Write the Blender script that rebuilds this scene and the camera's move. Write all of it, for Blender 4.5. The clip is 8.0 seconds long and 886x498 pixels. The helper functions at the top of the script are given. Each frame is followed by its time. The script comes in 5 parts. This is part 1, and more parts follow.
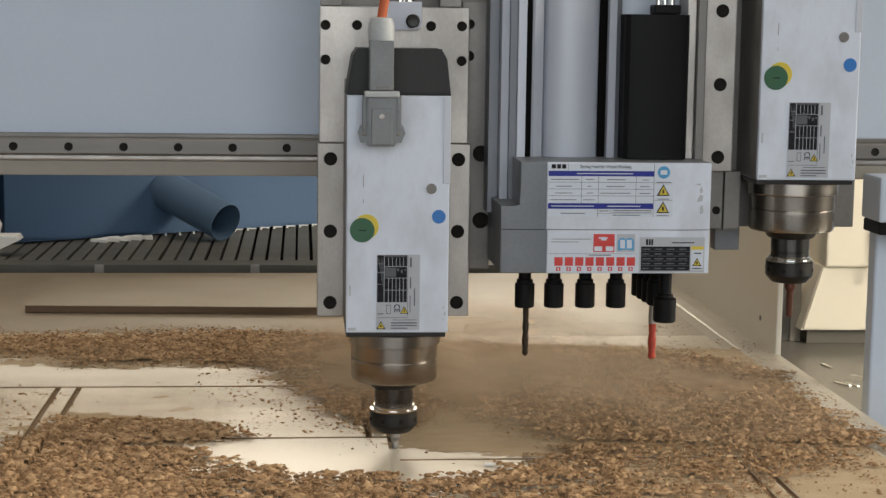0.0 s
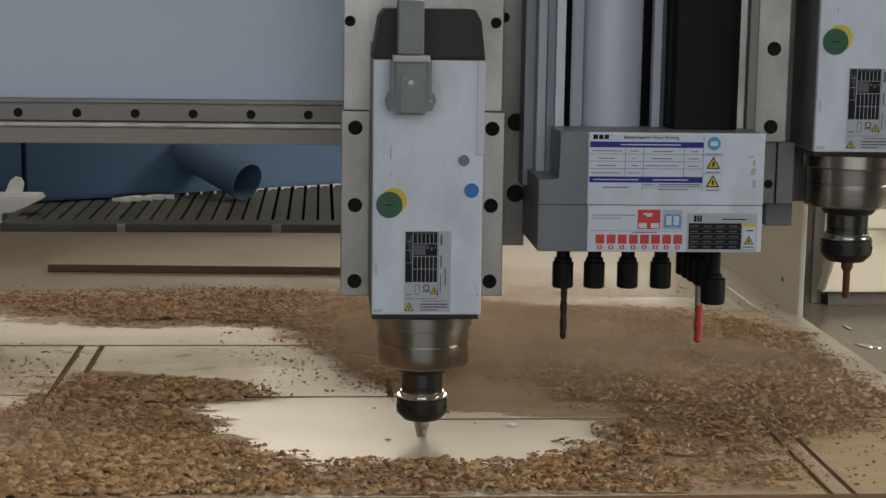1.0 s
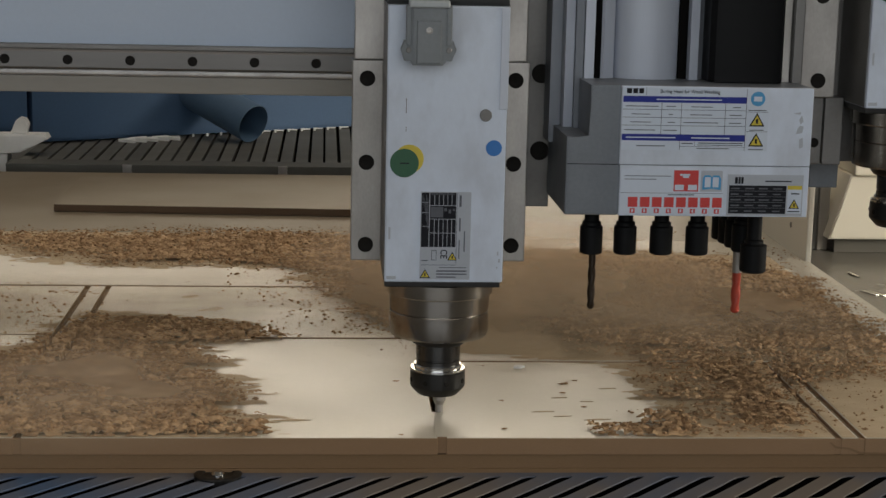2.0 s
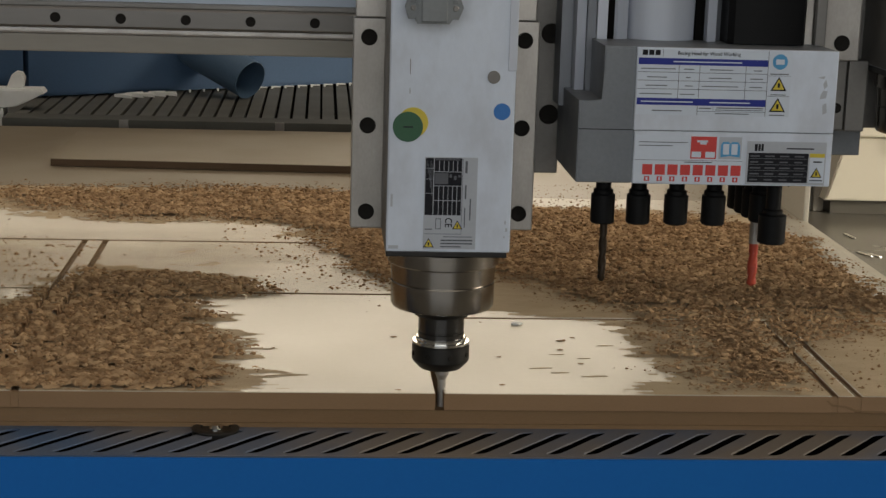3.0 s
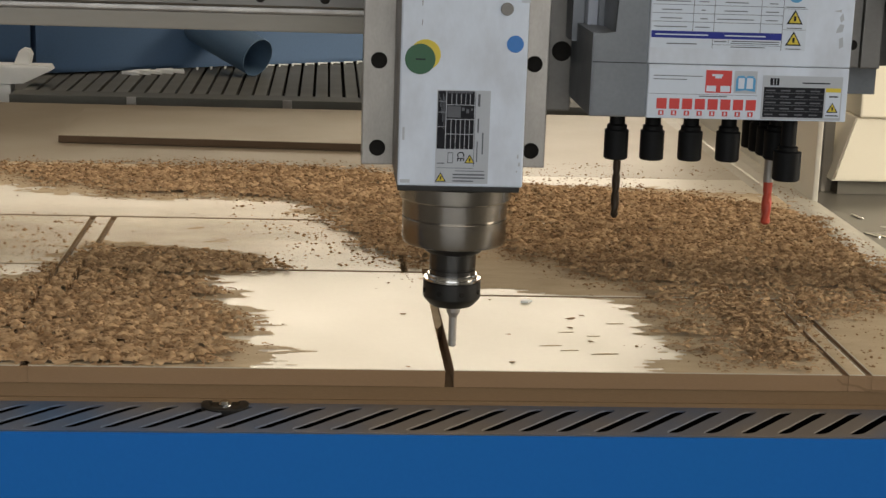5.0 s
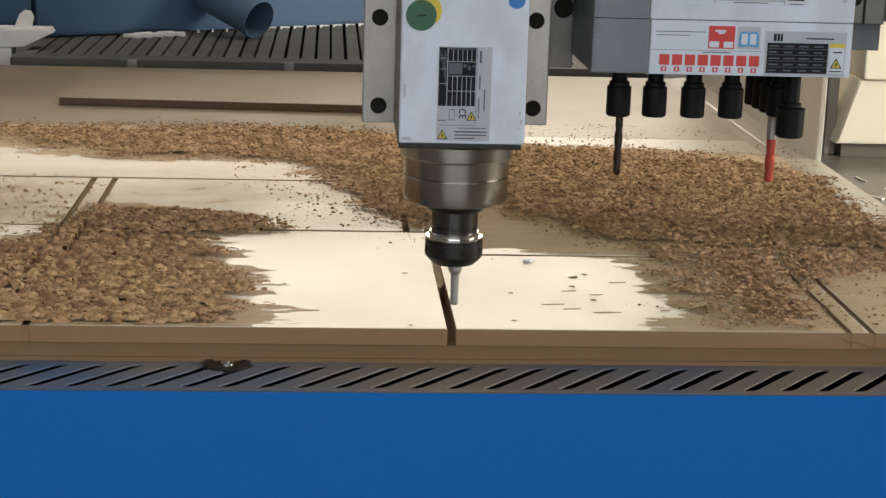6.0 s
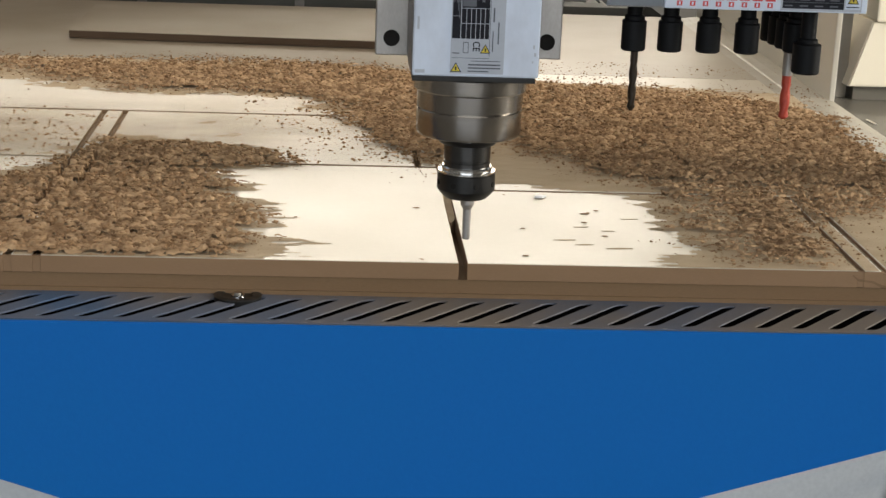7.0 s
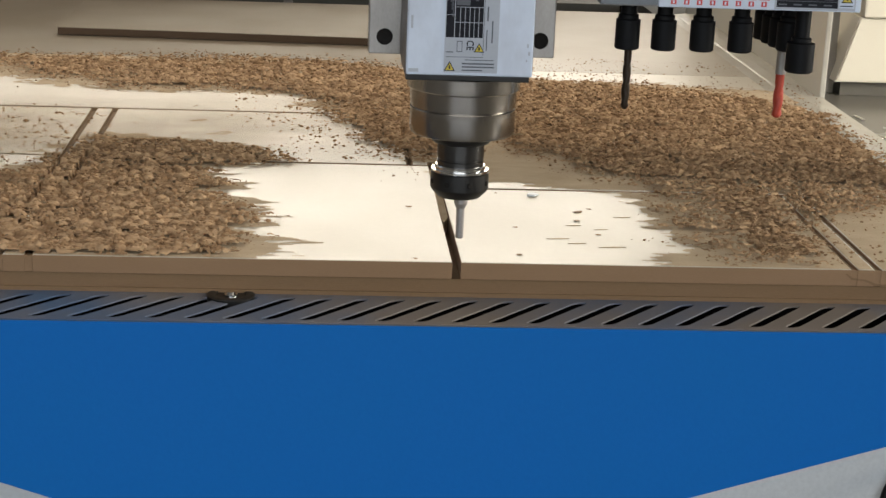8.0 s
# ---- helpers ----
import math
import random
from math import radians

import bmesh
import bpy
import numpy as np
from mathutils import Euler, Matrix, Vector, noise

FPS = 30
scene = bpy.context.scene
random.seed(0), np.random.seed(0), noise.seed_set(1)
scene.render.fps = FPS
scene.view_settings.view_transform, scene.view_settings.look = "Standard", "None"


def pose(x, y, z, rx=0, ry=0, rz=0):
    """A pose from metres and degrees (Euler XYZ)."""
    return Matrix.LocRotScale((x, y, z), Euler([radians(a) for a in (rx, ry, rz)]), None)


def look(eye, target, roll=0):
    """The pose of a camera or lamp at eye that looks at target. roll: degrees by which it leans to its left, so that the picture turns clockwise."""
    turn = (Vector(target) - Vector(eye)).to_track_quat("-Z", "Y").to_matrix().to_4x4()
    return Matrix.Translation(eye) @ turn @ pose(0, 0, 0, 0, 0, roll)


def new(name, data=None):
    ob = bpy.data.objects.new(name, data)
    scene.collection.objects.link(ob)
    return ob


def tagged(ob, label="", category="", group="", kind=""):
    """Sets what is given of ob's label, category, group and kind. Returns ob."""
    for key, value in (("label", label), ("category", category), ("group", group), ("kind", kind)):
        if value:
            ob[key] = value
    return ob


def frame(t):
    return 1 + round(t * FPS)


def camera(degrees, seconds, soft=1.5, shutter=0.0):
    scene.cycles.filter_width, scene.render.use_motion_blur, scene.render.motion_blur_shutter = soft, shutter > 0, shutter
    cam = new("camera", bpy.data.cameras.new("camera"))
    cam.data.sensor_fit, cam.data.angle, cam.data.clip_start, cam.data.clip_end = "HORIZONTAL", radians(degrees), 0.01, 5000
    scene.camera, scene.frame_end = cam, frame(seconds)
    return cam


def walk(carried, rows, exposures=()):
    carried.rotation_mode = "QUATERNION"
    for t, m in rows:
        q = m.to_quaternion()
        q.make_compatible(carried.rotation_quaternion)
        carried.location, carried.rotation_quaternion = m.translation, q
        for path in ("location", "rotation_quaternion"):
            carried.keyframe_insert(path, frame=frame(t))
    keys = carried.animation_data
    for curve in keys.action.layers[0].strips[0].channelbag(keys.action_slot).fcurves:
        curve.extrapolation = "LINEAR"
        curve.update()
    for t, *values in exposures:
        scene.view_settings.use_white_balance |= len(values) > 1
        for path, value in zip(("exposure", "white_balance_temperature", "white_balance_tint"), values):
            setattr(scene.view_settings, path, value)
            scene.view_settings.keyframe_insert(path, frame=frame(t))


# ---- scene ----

# ---------------------------------------------------------------- camera
cam = camera(29.71, 8.0, soft=1.45)

CAM = [  # seconds, eye x y z, degrees down, degrees to the right, roll
    (0, -0.0925, -1.3253, 0.4155, 7.554, 4.921, 0.749), (0.5, -0.0925, -1.3238, 0.4150, 8.101, 4.486, 0.760),
    (1, -0.0949, -1.3247, 0.4146, 8.908, 4.252, 0.850), (1.5, -0.0987, -1.3213, 0.4129, 9.629, 4.016, 0.947),
    (2, -0.0989, -1.3182, 0.4102, 10.789, 4.153, 1.263), (2.2, -0.0994, -1.3166, 0.4087, 11.228, 4.267, 1.404),
    (3.3, -0.1030, -1.3167, 0.4066, 12.389, 4.371, 1.759), (3.5, -0.1036, -1.3170, 0.4083, 12.510, 4.372, 1.763),
    (4, -0.1073, -1.3179, 0.4080, 12.541, 4.266, 1.866), (4.5, -0.1073, -1.3158, 0.4061, 12.737, 4.196, 1.963),
    (5.8, -0.1047, -1.3114, 0.3971, 13.567, 4.244, 1.787), (6, -0.1049, -1.3106, 0.3954, 14.014, 4.156, 1.755),
    (6.5, -0.1060, -1.3074, 0.3885, 15.071, 3.962, 1.897), (7, -0.1086, -1.3081, 0.3880, 16.010, 3.984, 2.272),
    (7.5, -0.1117, -1.3062, 0.3861, 16.377, 4.194, 2.477), (8, -0.1149, -1.3039, 0.3907, 16.183, 4.506, 2.351)]


def eye_pose(x, y, z, down, right, roll):
    d, r = radians(down), radians(right)
    way = Vector((math.sin(r) * math.cos(d), math.cos(r) * math.cos(d), -math.sin(d)))
    return look(Vector((x, y, z)), Vector((x, y, z)) + way, roll)


walk(cam, [(t, eye_pose(*row)) for t, *row in CAM],
     exposures=[(0, -0.05, 6600, 10), (0.5, -0.28, 6500, 10), (1, -0.62, 6500, 10), (1.5, -0.78, 6500, 10), (2, -0.71, 6500, 10), (3.5, -0.62, 6950, 10),
                (4, -0.48, 6950, 10), (4.5, -0.28, 6950, 10), (6, 0.03, 6450, 10), (6.5, 0.08, 6350, 10), (8, 0.10, 6250, 10)])

# ---------------------------------------------------------------- world and light
world = bpy.data.worlds.new("sky")
scene.world = world
world.use_nodes = True
wn = world.node_tree.nodes
sky = wn.new("ShaderNodeTexSky")
sky.sky_type, sky.sun_disc = "NISHITA", False
sky.sun_elevation, sky.sun_rotation = radians(38), radians(150)
world.node_tree.links.new(sky.outputs[0], wn["Background"].inputs[0])
wn["Background"].inputs[1].default_value = 0.1


def area(name, m, w, h, power, colour):
    lamp = bpy.data.lights.new(name, "AREA")
    lamp.shape, lamp.size, lamp.size_y, lamp.energy, lamp.color = "RECTANGLE", w, h, power, colour
    ob = new(name, lamp)
    ob.matrix_world = m
    return ob


sun = bpy.data.lights.new("sun", "SUN")
sun.energy, sun.angle, sun.color = 2.5, radians(0.5), (1, 0.95, 0.87)
new("sun", sun).matrix_world = look((3, -5, 6), (0, 0, 0))
# Unseen openings: rear inferred from the board's sheen, front and roof added fill.
area("front_fill_light", look((-0.6, -5.9, 1.6), (-0.3, 0, 0.3)), 5.6, 3.6, 165, (0.90, 0.955, 1.0))
area("daylight_rear_window", look((0.3, 6.85, 2.25), (0, 0, 0.2)), 5.4, 1.8, 225, (1.0, 0.86, 0.66))
area("top_fill_light", look((0.4, 0.7, 4.0), (0.4, 0.71, 0)), 4.0, 3.6, 85, (1.0, 0.85, 0.66))

# Lamp added only to brighten the hopper; its side opening is made up.
area("hopper_fill_light", look((5.9, -0.3, 1.4), (1.6, 2.9, 0.0)), 2.4, 1.6, 430, (1.0, 0.93, 0.8))

# ---------------------------------------------------------------- materials
def mat(name, colour, rough=0.5, metal=0.0, second=None, scale=40.0, mix=0.5, bump=0.0, bscale=300.0,
        fine=0.12, stretch=(1, 1, 1), lo=0.28, hi=0.78, island=0.0, coat=0.0, spec=0.4, obvary=0.0):
    m = bpy.data.materials.new(name)
    m.use_nodes = True
    nt = m.node_tree
    n, l = nt.nodes, nt.links
    b = n["Principled BSDF"]
    b.inputs["Roughness"].default_value, b.inputs["Metallic"].default_value = rough, metal
    b.inputs["Coat Weight"].default_value, b.inputs["Specular IOR Level"].default_value = coat, spec
    tc = n.new("ShaderNodeTexCoord")
    mp = n.new("ShaderNodeMapping")
    mp.inputs["Scale"].default_value = stretch
    l.new(tc.outputs["Object"], mp.inputs[0])
    big = n.new("ShaderNodeTexNoise")
    big.inputs["Scale"].default_value, big.inputs["Detail"].default_value = scale, 6
    l.new(mp.outputs[0], big.inputs["Vector"])
    ramp = n.new("ShaderNodeValToRGB")
    ramp.color_ramp.elements[0].position, ramp.color_ramp.elements[1].position = lo, hi
    l.new(big.outputs["Fac"], ramp.inputs[0])
    mx = n.new("ShaderNodeMix")
    mx.data_type = "RGBA"
    mul = n.new("ShaderNodeMath")
    mul.operation = "MULTIPLY"
    mul.inputs[1].default_value = mix
    l.new(ramp.outputs[0], mul.inputs[0])
    l.new(mul.outputs[0], mx.inputs[0])
    mx.inputs[6].default_value = (*colour, 1)
    mx.inputs[7].default_value = (*(second or [c * 0.75 for c in colour]), 1)
    small = n.new("ShaderNodeTexNoise")
    small.inputs["Scale"].default_value, small.inputs["Detail"].default_value = bscale, 3
    l.new(mp.outputs[0], small.inputs["Vector"])
    hsv = n.new("ShaderNodeHueSaturation")
    val = n.new("ShaderNodeMapRange")
    val.inputs[3].default_value, val.inputs[4].default_value = 1 - fine, 1 + fine
    l.new(small.outputs["Fac"], val.inputs[0])
    last = val.outputs[0]
    for on, node, sock in ((island, "ShaderNodeNewGeometry", "Random Per Island"), (obvary, "ShaderNodeObjectInfo", "Random")):
        if on:
            g = n.new(node)
            r2 = n.new("ShaderNodeMapRange")
            r2.inputs[3].default_value, r2.inputs[4].default_value = 1 - on, 1 + on
            l.new(g.outputs[sock], r2.inputs[0])
            m2 = n.new("ShaderNodeMath")
            m2.operation = "MULTIPLY"
            l.new(last, m2.inputs[0])
            l.new(r2.outputs[0], m2.inputs[1])
            last = m2.outputs[0]
    l.new(last, hsv.inputs["Value"])
    l.new(mx.outputs[2], hsv.inputs["Color"])
    l.new(hsv.outputs[0], b.inputs["Base Color"])
    rr = n.new("ShaderNodeMapRange")
    rr.inputs[3].default_value, rr.inputs[4].default_value = max(0.03, rough - 0.08), min(1, rough + 0.1)
    l.new(big.outputs["Fac"], rr.inputs[0])
    l.new(rr.outputs[0], b.inputs["Roughness"])
    if bump:
        bn = n.new("ShaderNodeBump")
        bn.inputs["Strength"].default_value, bn.inputs["Distance"].default_value = bump, 0.002
        l.new(small.outputs["Fac"], bn.inputs["Height"])
        l.new(bn.outputs[0], b.inputs["Normal"])
    return m


M_WHITE = mat("white_enamel", (0.585, 0.635, 0.725), 0.4, second=(0.34, 0.34, 0.36), scale=24, mix=0.6, lo=0.47, hi=0.80, stretch=(1, 1, 0.55), bump=0.05, fine=0.05)
M_BEAM = mat("grey_white_enamel", (0.50, 0.57, 0.675), 0.45, second=(0.44, 0.505, 0.605), scale=5, mix=0.5, bump=0.04, fine=0.03)
M_STEEL = mat("ground_steel", (0.40, 0.375, 0.35), 0.40, 0.7, second=(0.20, 0.182, 0.165), scale=30, bump=0.06, bscale=500, stretch=(1, 1, 0.5), lo=0.38, hi=0.68)
M_STEEL_DARK = mat("dark_steel", (0.19, 0.18, 0.168), 0.44, 0.6, second=(0.09, 0.085, 0.08), scale=20, bump=0.05)
M_RAIL = mat("guide_rail_steel", (0.19, 0.18, 0.17), 0.45, 0.5, second=(0.14, 0.132, 0.12), scale=12, stretch=(0.15, 1, 1), fine=0.06)
M_NOSE = mat("turned_steel", (0.37, 0.345, 0.315), 0.22, 1.0, second=(0.27, 0.25, 0.225), scale=30, bump=0.03, bscale=700, stretch=(0.15, 0.15, 4))
M_GUN = mat("gunmetal_steel", (0.10, 0.098, 0.095), 0.24, 0.9, second=(0.07, 0.068, 0.066), scale=40, stretch=(0.2, 0.2, 3), fine=0.06)
M_CHROME = mat("polished_steel", (0.75, 0.74, 0.72), 0.14, 1.0, fine=0.03)
M_BLACK = mat("black_plastic", (0.006, 0.006, 0.0066), 0.5, second=(0.010, 0.010, 0.010), scale=60, bump=0.05, spec=0.12)
M_OXIDE = mat("black_oxide_steel", (0.014, 0.0135, 0.013), 0.36, 0.4, second=(0.04, 0.037, 0.033), scale=70)
# Black for raised discs, in place of the shade inside bolt and spanner holes.
M_BOLT = mat("bolt_shade_black", (0.016, 0.014, 0.012), 0.75, 0.0, second=(0.010, 0.009, 0.008), scale=120, spec=0.15)
M_CAP = mat("charcoal_plastic", (0.026, 0.026, 0.027), 0.55, second=(0.034, 0.034, 0.034), scale=30, bump=0.04, spec=0.25)
M_CONN = mat("grey_die_cast", (0.19, 0.20, 0.205), 0.5, 0.25, second=(0.14, 0.148, 0.152), scale=60, bump=0.06)
M_CONN_L = mat("pale_grey_plastic", (0.42, 0.44, 0.44), 0.5, second=(0.36, 0.37, 0.37), scale=50)
M_ORANGE = mat("orange_cable", (0.50, 0.11, 0.035), 0.5, scale=80)
M_ALU = mat("anodised_aluminium", (0.50, 0.525, 0.585), 0.5, 0.2, second=(0.42, 0.445, 0.50), scale=10, stretch=(4, 4, 0.2), fine=0.04)
# Same aluminium with shade put into the colour, for the darker ribs.
M_ALU_SHADE = mat("shaded_aluminium", (0.18, 0.19, 0.21), 0.48, 0.3, scale=12, stretch=(4, 4, 0.2), fine=0.05)
M_CAST = mat("grey_casting", (0.165, 0.178, 0.194), 0.42, 0.3, second=(0.115, 0.122, 0.132), scale=30, bump=0.05)
M_LABEL = mat("white_sticker", (0.55, 0.60, 0.68), 0.4, scale=20, mix=0.2, fine=0.03)
M_LABEL_G = mat("grey_sticker", (0.40, 0.42, 0.46), 0.45, scale=30, mix=0.3, fine=0.05)
M_INK = mat("black_print", (0.010, 0.010, 0.014), 0.7, second=(0.03, 0.03, 0.034), scale=260, mix=0.5, fine=0.1, spec=0.15)
M_INK_G = mat("grey_print", (0.10, 0.105, 0.12), 0.6, fine=0.1)
M_PRINT_BLUE = mat("blue_print", (0.009, 0.020, 0.23), 0.6, fine=0.05)
M_RED = mat("red_print", (0.55, 0.045, 0.04), 0.45, fine=0.05)
M_YELLOW = mat("yellow_print", (0.62, 0.48, 0.05), 0.45, fine=0.05)
M_CYAN = mat("light_blue_print", (0.07, 0.30, 0.55), 0.45, fine=0.05)
M_GREEN = mat("green_sticker", (0.014, 0.088, 0.038), 0.4, second=(0.03, 0.09, 0.04), scale=120, fine=0.08)
M_BLUE_DOT = mat("blue_sticker", (0.02, 0.16, 0.48), 0.35, fine=0.05)
M_BOARD = mat("cream_melamine", (0.61, 0.555, 0.445), 0.36, second=(0.54, 0.48, 0.37), scale=9, mix=0.5, bump=0.03, bscale=180, fine=0.03)
M_MDF = mat("fibreboard_edge", (0.29, 0.176, 0.094), 0.85, second=(0.23, 0.137, 0.07), scale=24, bump=0.15, bscale=900, stretch=(0.3, 1, 1.6), fine=0.1)
M_FILL = mat("packed_sawdust", (0.25, 0.165, 0.095), 0.95, second=(0.13, 0.078, 0.04), scale=60, mix=0.8, bump=0.4, bscale=900, fine=0.25)
M_SPOIL = mat("spoilboard_fibre", (0.225, 0.136, 0.069), 0.9, second=(0.175, 0.104, 0.05), scale=20, bump=0.2, bscale=800, stretch=(0.3, 1, 1.6), fine=0.12)
# The dark second tones also stand in for shade between lumps, scattered by noise.
M_SAW = mat("sawdust", (0.53, 0.350, 0.190), 0.95, second=(0.205, 0.115, 0.053), scale=105, mix=0.9, bump=0.4, bscale=800, fine=0.14, stretch=(0.5, 1.1, 1), lo=0.40, hi=0.64)
M_CLUMP = mat("sawdust_clump", (0.375, 0.231, 0.118), 0.95, second=(0.19, 0.106, 0.048), scale=70, mix=0.8, bump=0.5, bscale=1200, fine=0.14, island=0.15)
M_FILM = mat("settled_dust", (0.55, 0.43, 0.28), 0.9, second=(0.42, 0.31, 0.19), scale=40, mix=0.8, bump=0.2, bscale=900, fine=0.15, stretch=(0.5, 1.2, 1))
M_APRON = mat("blue_paint", (0.001, 0.122, 0.44), 0.6, second=(0.002, 0.13, 0.41), scale=6, mix=0.6, bump=0.05, bscale=260, fine=0.04, spec=0.22)
M_SLOT = mat("dusty_blue_steel", (0.042, 0.080, 0.15), 0.6, second=(0.17, 0.132, 0.09), scale=5, mix=0.8, lo=0.36, hi=0.62, bump=0.1, bscale=500, fine=0.15)
M_BASE = mat("light_grey_paint", (0.52, 0.53, 0.53), 0.5, second=(0.46, 0.47, 0.47), scale=8, bump=0.04)
# Near-black that stands in for shade in gaps, slots and under things.
M_VOID = mat("gap_shade_black", (0.006, 0.0055, 0.005), 0.95, spec=0.05)
M_GRATE = mat("galvanised_slat", (0.14, 0.138, 0.122), 0.6, 0.3, second=(0.10, 0.098, 0.085), scale=12, obvary=0.15)
M_BLUE_BACK = mat("dull_blue_paint", (0.045, 0.10, 0.20), 0.6, second=(0.06, 0.105, 0.175), scale=3, mix=0.7)
M_DUCT = mat("blue_grey_plastic", (0.085, 0.145, 0.225), 0.6, second=(0.07, 0.125, 0.20), scale=15)
M_CREAM = mat("cream_paint", (0.82, 0.76, 0.62), 0.45, second=(0.77, 0.70, 0.56), scale=4, fine=0.03)
M_PANEL = mat("ivory_panel", (0.72, 0.67, 0.57), 0.5, second=(0.66, 0.605, 0.50), scale=5, fine=0.03)
# Fibreboard brown darkened to carry the shadow on the rear sheet's front edge.
M_EDGE_SHADE = mat("shaded_fibre_edge", (0.11, 0.068, 0.038), 0.8, second=(0.085, 0.05, 0.028), scale=30, stretch=(0.3, 1, 1), fine=0.1)
M_LEDGE = mat("dusty_grey_paint", (0.30, 0.275, 0.235), 0.5, second=(0.23, 0.205, 0.17), scale=14, stretch=(0.2, 1, 1), fine=0.06)
# Dust film and the sheen missing at the back, both put into one darker tone.
M_BOARD_DIM = mat("dusty_dimmed_melamine", (0.245, 0.20, 0.138), 0.6, second=(0.20, 0.157, 0.103), scale=7, mix=0.6, bump=0.05, bscale=200, fine=0.04)
# Melamine in a tone between the front panels and the rear sheet.
M_BOARD_M = mat("mid_tone_melamine", (0.42, 0.37, 0.285), 0.45, second=(0.36, 0.31, 0.225), scale=8, mix=0.5, bump=0.03, bscale=180, fine=0.04)
M_EDGE = mat("pale_edge_trim", (0.44, 0.41, 0.335), 0.35, second=(0.34, 0.295, 0.22), scale=18, fine=0.05)
M_FLOOR = mat("grey_floor_paint", (0.165, 0.153, 0.13), 0.25, second=(0.13, 0.12, 0.10), scale=3, fine=0.05)
M_COLUMN = mat("grey_column_paint", (0.13, 0.124, 0.11), 0.4, second=(0.10, 0.095, 0.085), scale=5, fine=0.05)
M_WALL = mat("hall_wall", (0.21, 0.205, 0.195), 0.8, second=(0.17, 0.165, 0.155), scale=1.5, fine=0.04)
M_WHITE_PL = mat("white_plastic", (0.86, 0.86, 0.84), 0.5, fine=0.03)
M_RED_BIT = mat("red_coated_bit", (0.42, 0.055, 0.03), 0.4, 0.2, second=(0.30, 0.05, 0.03), scale=90)
M_BROWN_BIT = mat("dark_brown_bit", (0.035, 0.022, 0.012), 0.4, 0.5, second=(0.015, 0.012, 0.01), scale=160)
M_BRONZE = mat("brown_coated_bit", (0.11, 0.042, 0.026), 0.35, 0.5, scale=90)


def haze_material(name, colour, strength, seed, w, d):
    """Thin veil of airborne dust, densest in its middle, torn by noise and clear at the rim."""
    m = bpy.data.materials.new(name)
    m.use_nodes = True
    n, l = m.node_tree.nodes, m.node_tree.links
    n.remove(n["Principled BSDF"])
    tc = n.new("ShaderNodeTexCoord")
    ball = n.new("ShaderNodeTexGradient")
    ball.gradient_type = "QUADRATIC_SPHERE"
    fit = n.new("ShaderNodeMapping")
    fit.inputs["Scale"].default_value = (1 / w, 1 / d, 0)
    l.new(tc.outputs["Object"], fit.inputs[0])
    l.new(fit.outputs[0], ball.inputs[0])
    tear = n.new("ShaderNodeTexNoise")
    tear.noise_dimensions = "4D"
    tear.inputs["Scale"].default_value, tear.inputs["Detail"].default_value, tear.inputs["W"].default_value = 2.6, 5, seed
    l.new(fit.outputs[0], tear.inputs["Vector"])
    rng_ = n.new("ShaderNodeMapRange")
    rng_.inputs[1].default_value, rng_.inputs[2].default_value = 0.32, 0.68
    rng_.inputs[3].default_value, rng_.inputs[4].default_value = 0.35 * strength, strength
    l.new(tear.outputs["Fac"], rng_.inputs[0])
    soft_ = n.new("ShaderNodeMath")
    soft_.operation = "POWER"
    soft_.inputs[1].default_value = 0.5
    l.new(ball.outputs["Fac"], soft_.inputs[0])
    mul = n.new("ShaderNodeMath")
    mul.operation = "MULTIPLY"
    l.new(soft_.outputs[0], mul.inputs[0])
    l.new(rng_.outputs[0], mul.inputs[1])
    clear, dust, thru = n.new("ShaderNodeBsdfTransparent"), n.new("ShaderNodeBsdfDiffuse"), n.new("ShaderNodeBsdfTranslucent")
    dust.inputs[0].default_value = thru.inputs[0].default_value = (*colour, 1)
    half, full = n.new("ShaderNodeMixShader"), n.new("ShaderNodeMixShader")
    half.inputs[0].default_value = 0.35
    l.new(dust.outputs[0], half.inputs[1])
    l.new(thru.outputs[0], half.inputs[2])
    l.new(mul.outputs[0], full.inputs[0])
    l.new(clear.outputs[0], full.inputs[1])
    l.new(half.outputs[0], full.inputs[2])
    l.new(full.outputs[0], n["Material Output"].inputs[0])
    return m


# ---------------------------------------------------------------- mesh helpers
def part(name, bm, material, parent=None, label=""):
    me = bpy.data.meshes.new(name)
    bmesh.ops.recalc_face_normals(bm, faces=bm.faces)
    bm.to_mesh(me)
    bm.free()
    me.materials.append(material)
    ob = new(name, me)
    ob.parent = parent
    return tagged(ob, label)


def smooth(ob, angle=35):
    for p in ob.data.polygons:
        p.use_smooth = True
    ob.data.set_sharp_from_angle(angle=radians(angle))
    return ob


def box(x0, x1, y0, y1, z0, z1, bevel=0.0, seg=2, bm=None):
    bm = bm or bmesh.new()
    made = bmesh.ops.create_cube(bm, size=1.0)["verts"]
    for v in made:
        v.co = Vector(((x0 + x1) / 2 + v.co.x * (x1 - x0), (y0 + y1) / 2 + v.co.y * (y1 - y0), (z0 + z1) / 2 + v.co.z * (z1 - z0)))
    if bevel:
        edges = list({e for v in made for e in v.link_edges})
        bmesh.ops.bevel(bm, geom=edges, offset=bevel, segments=seg, affect="EDGES", profile=0.6)
    return bm


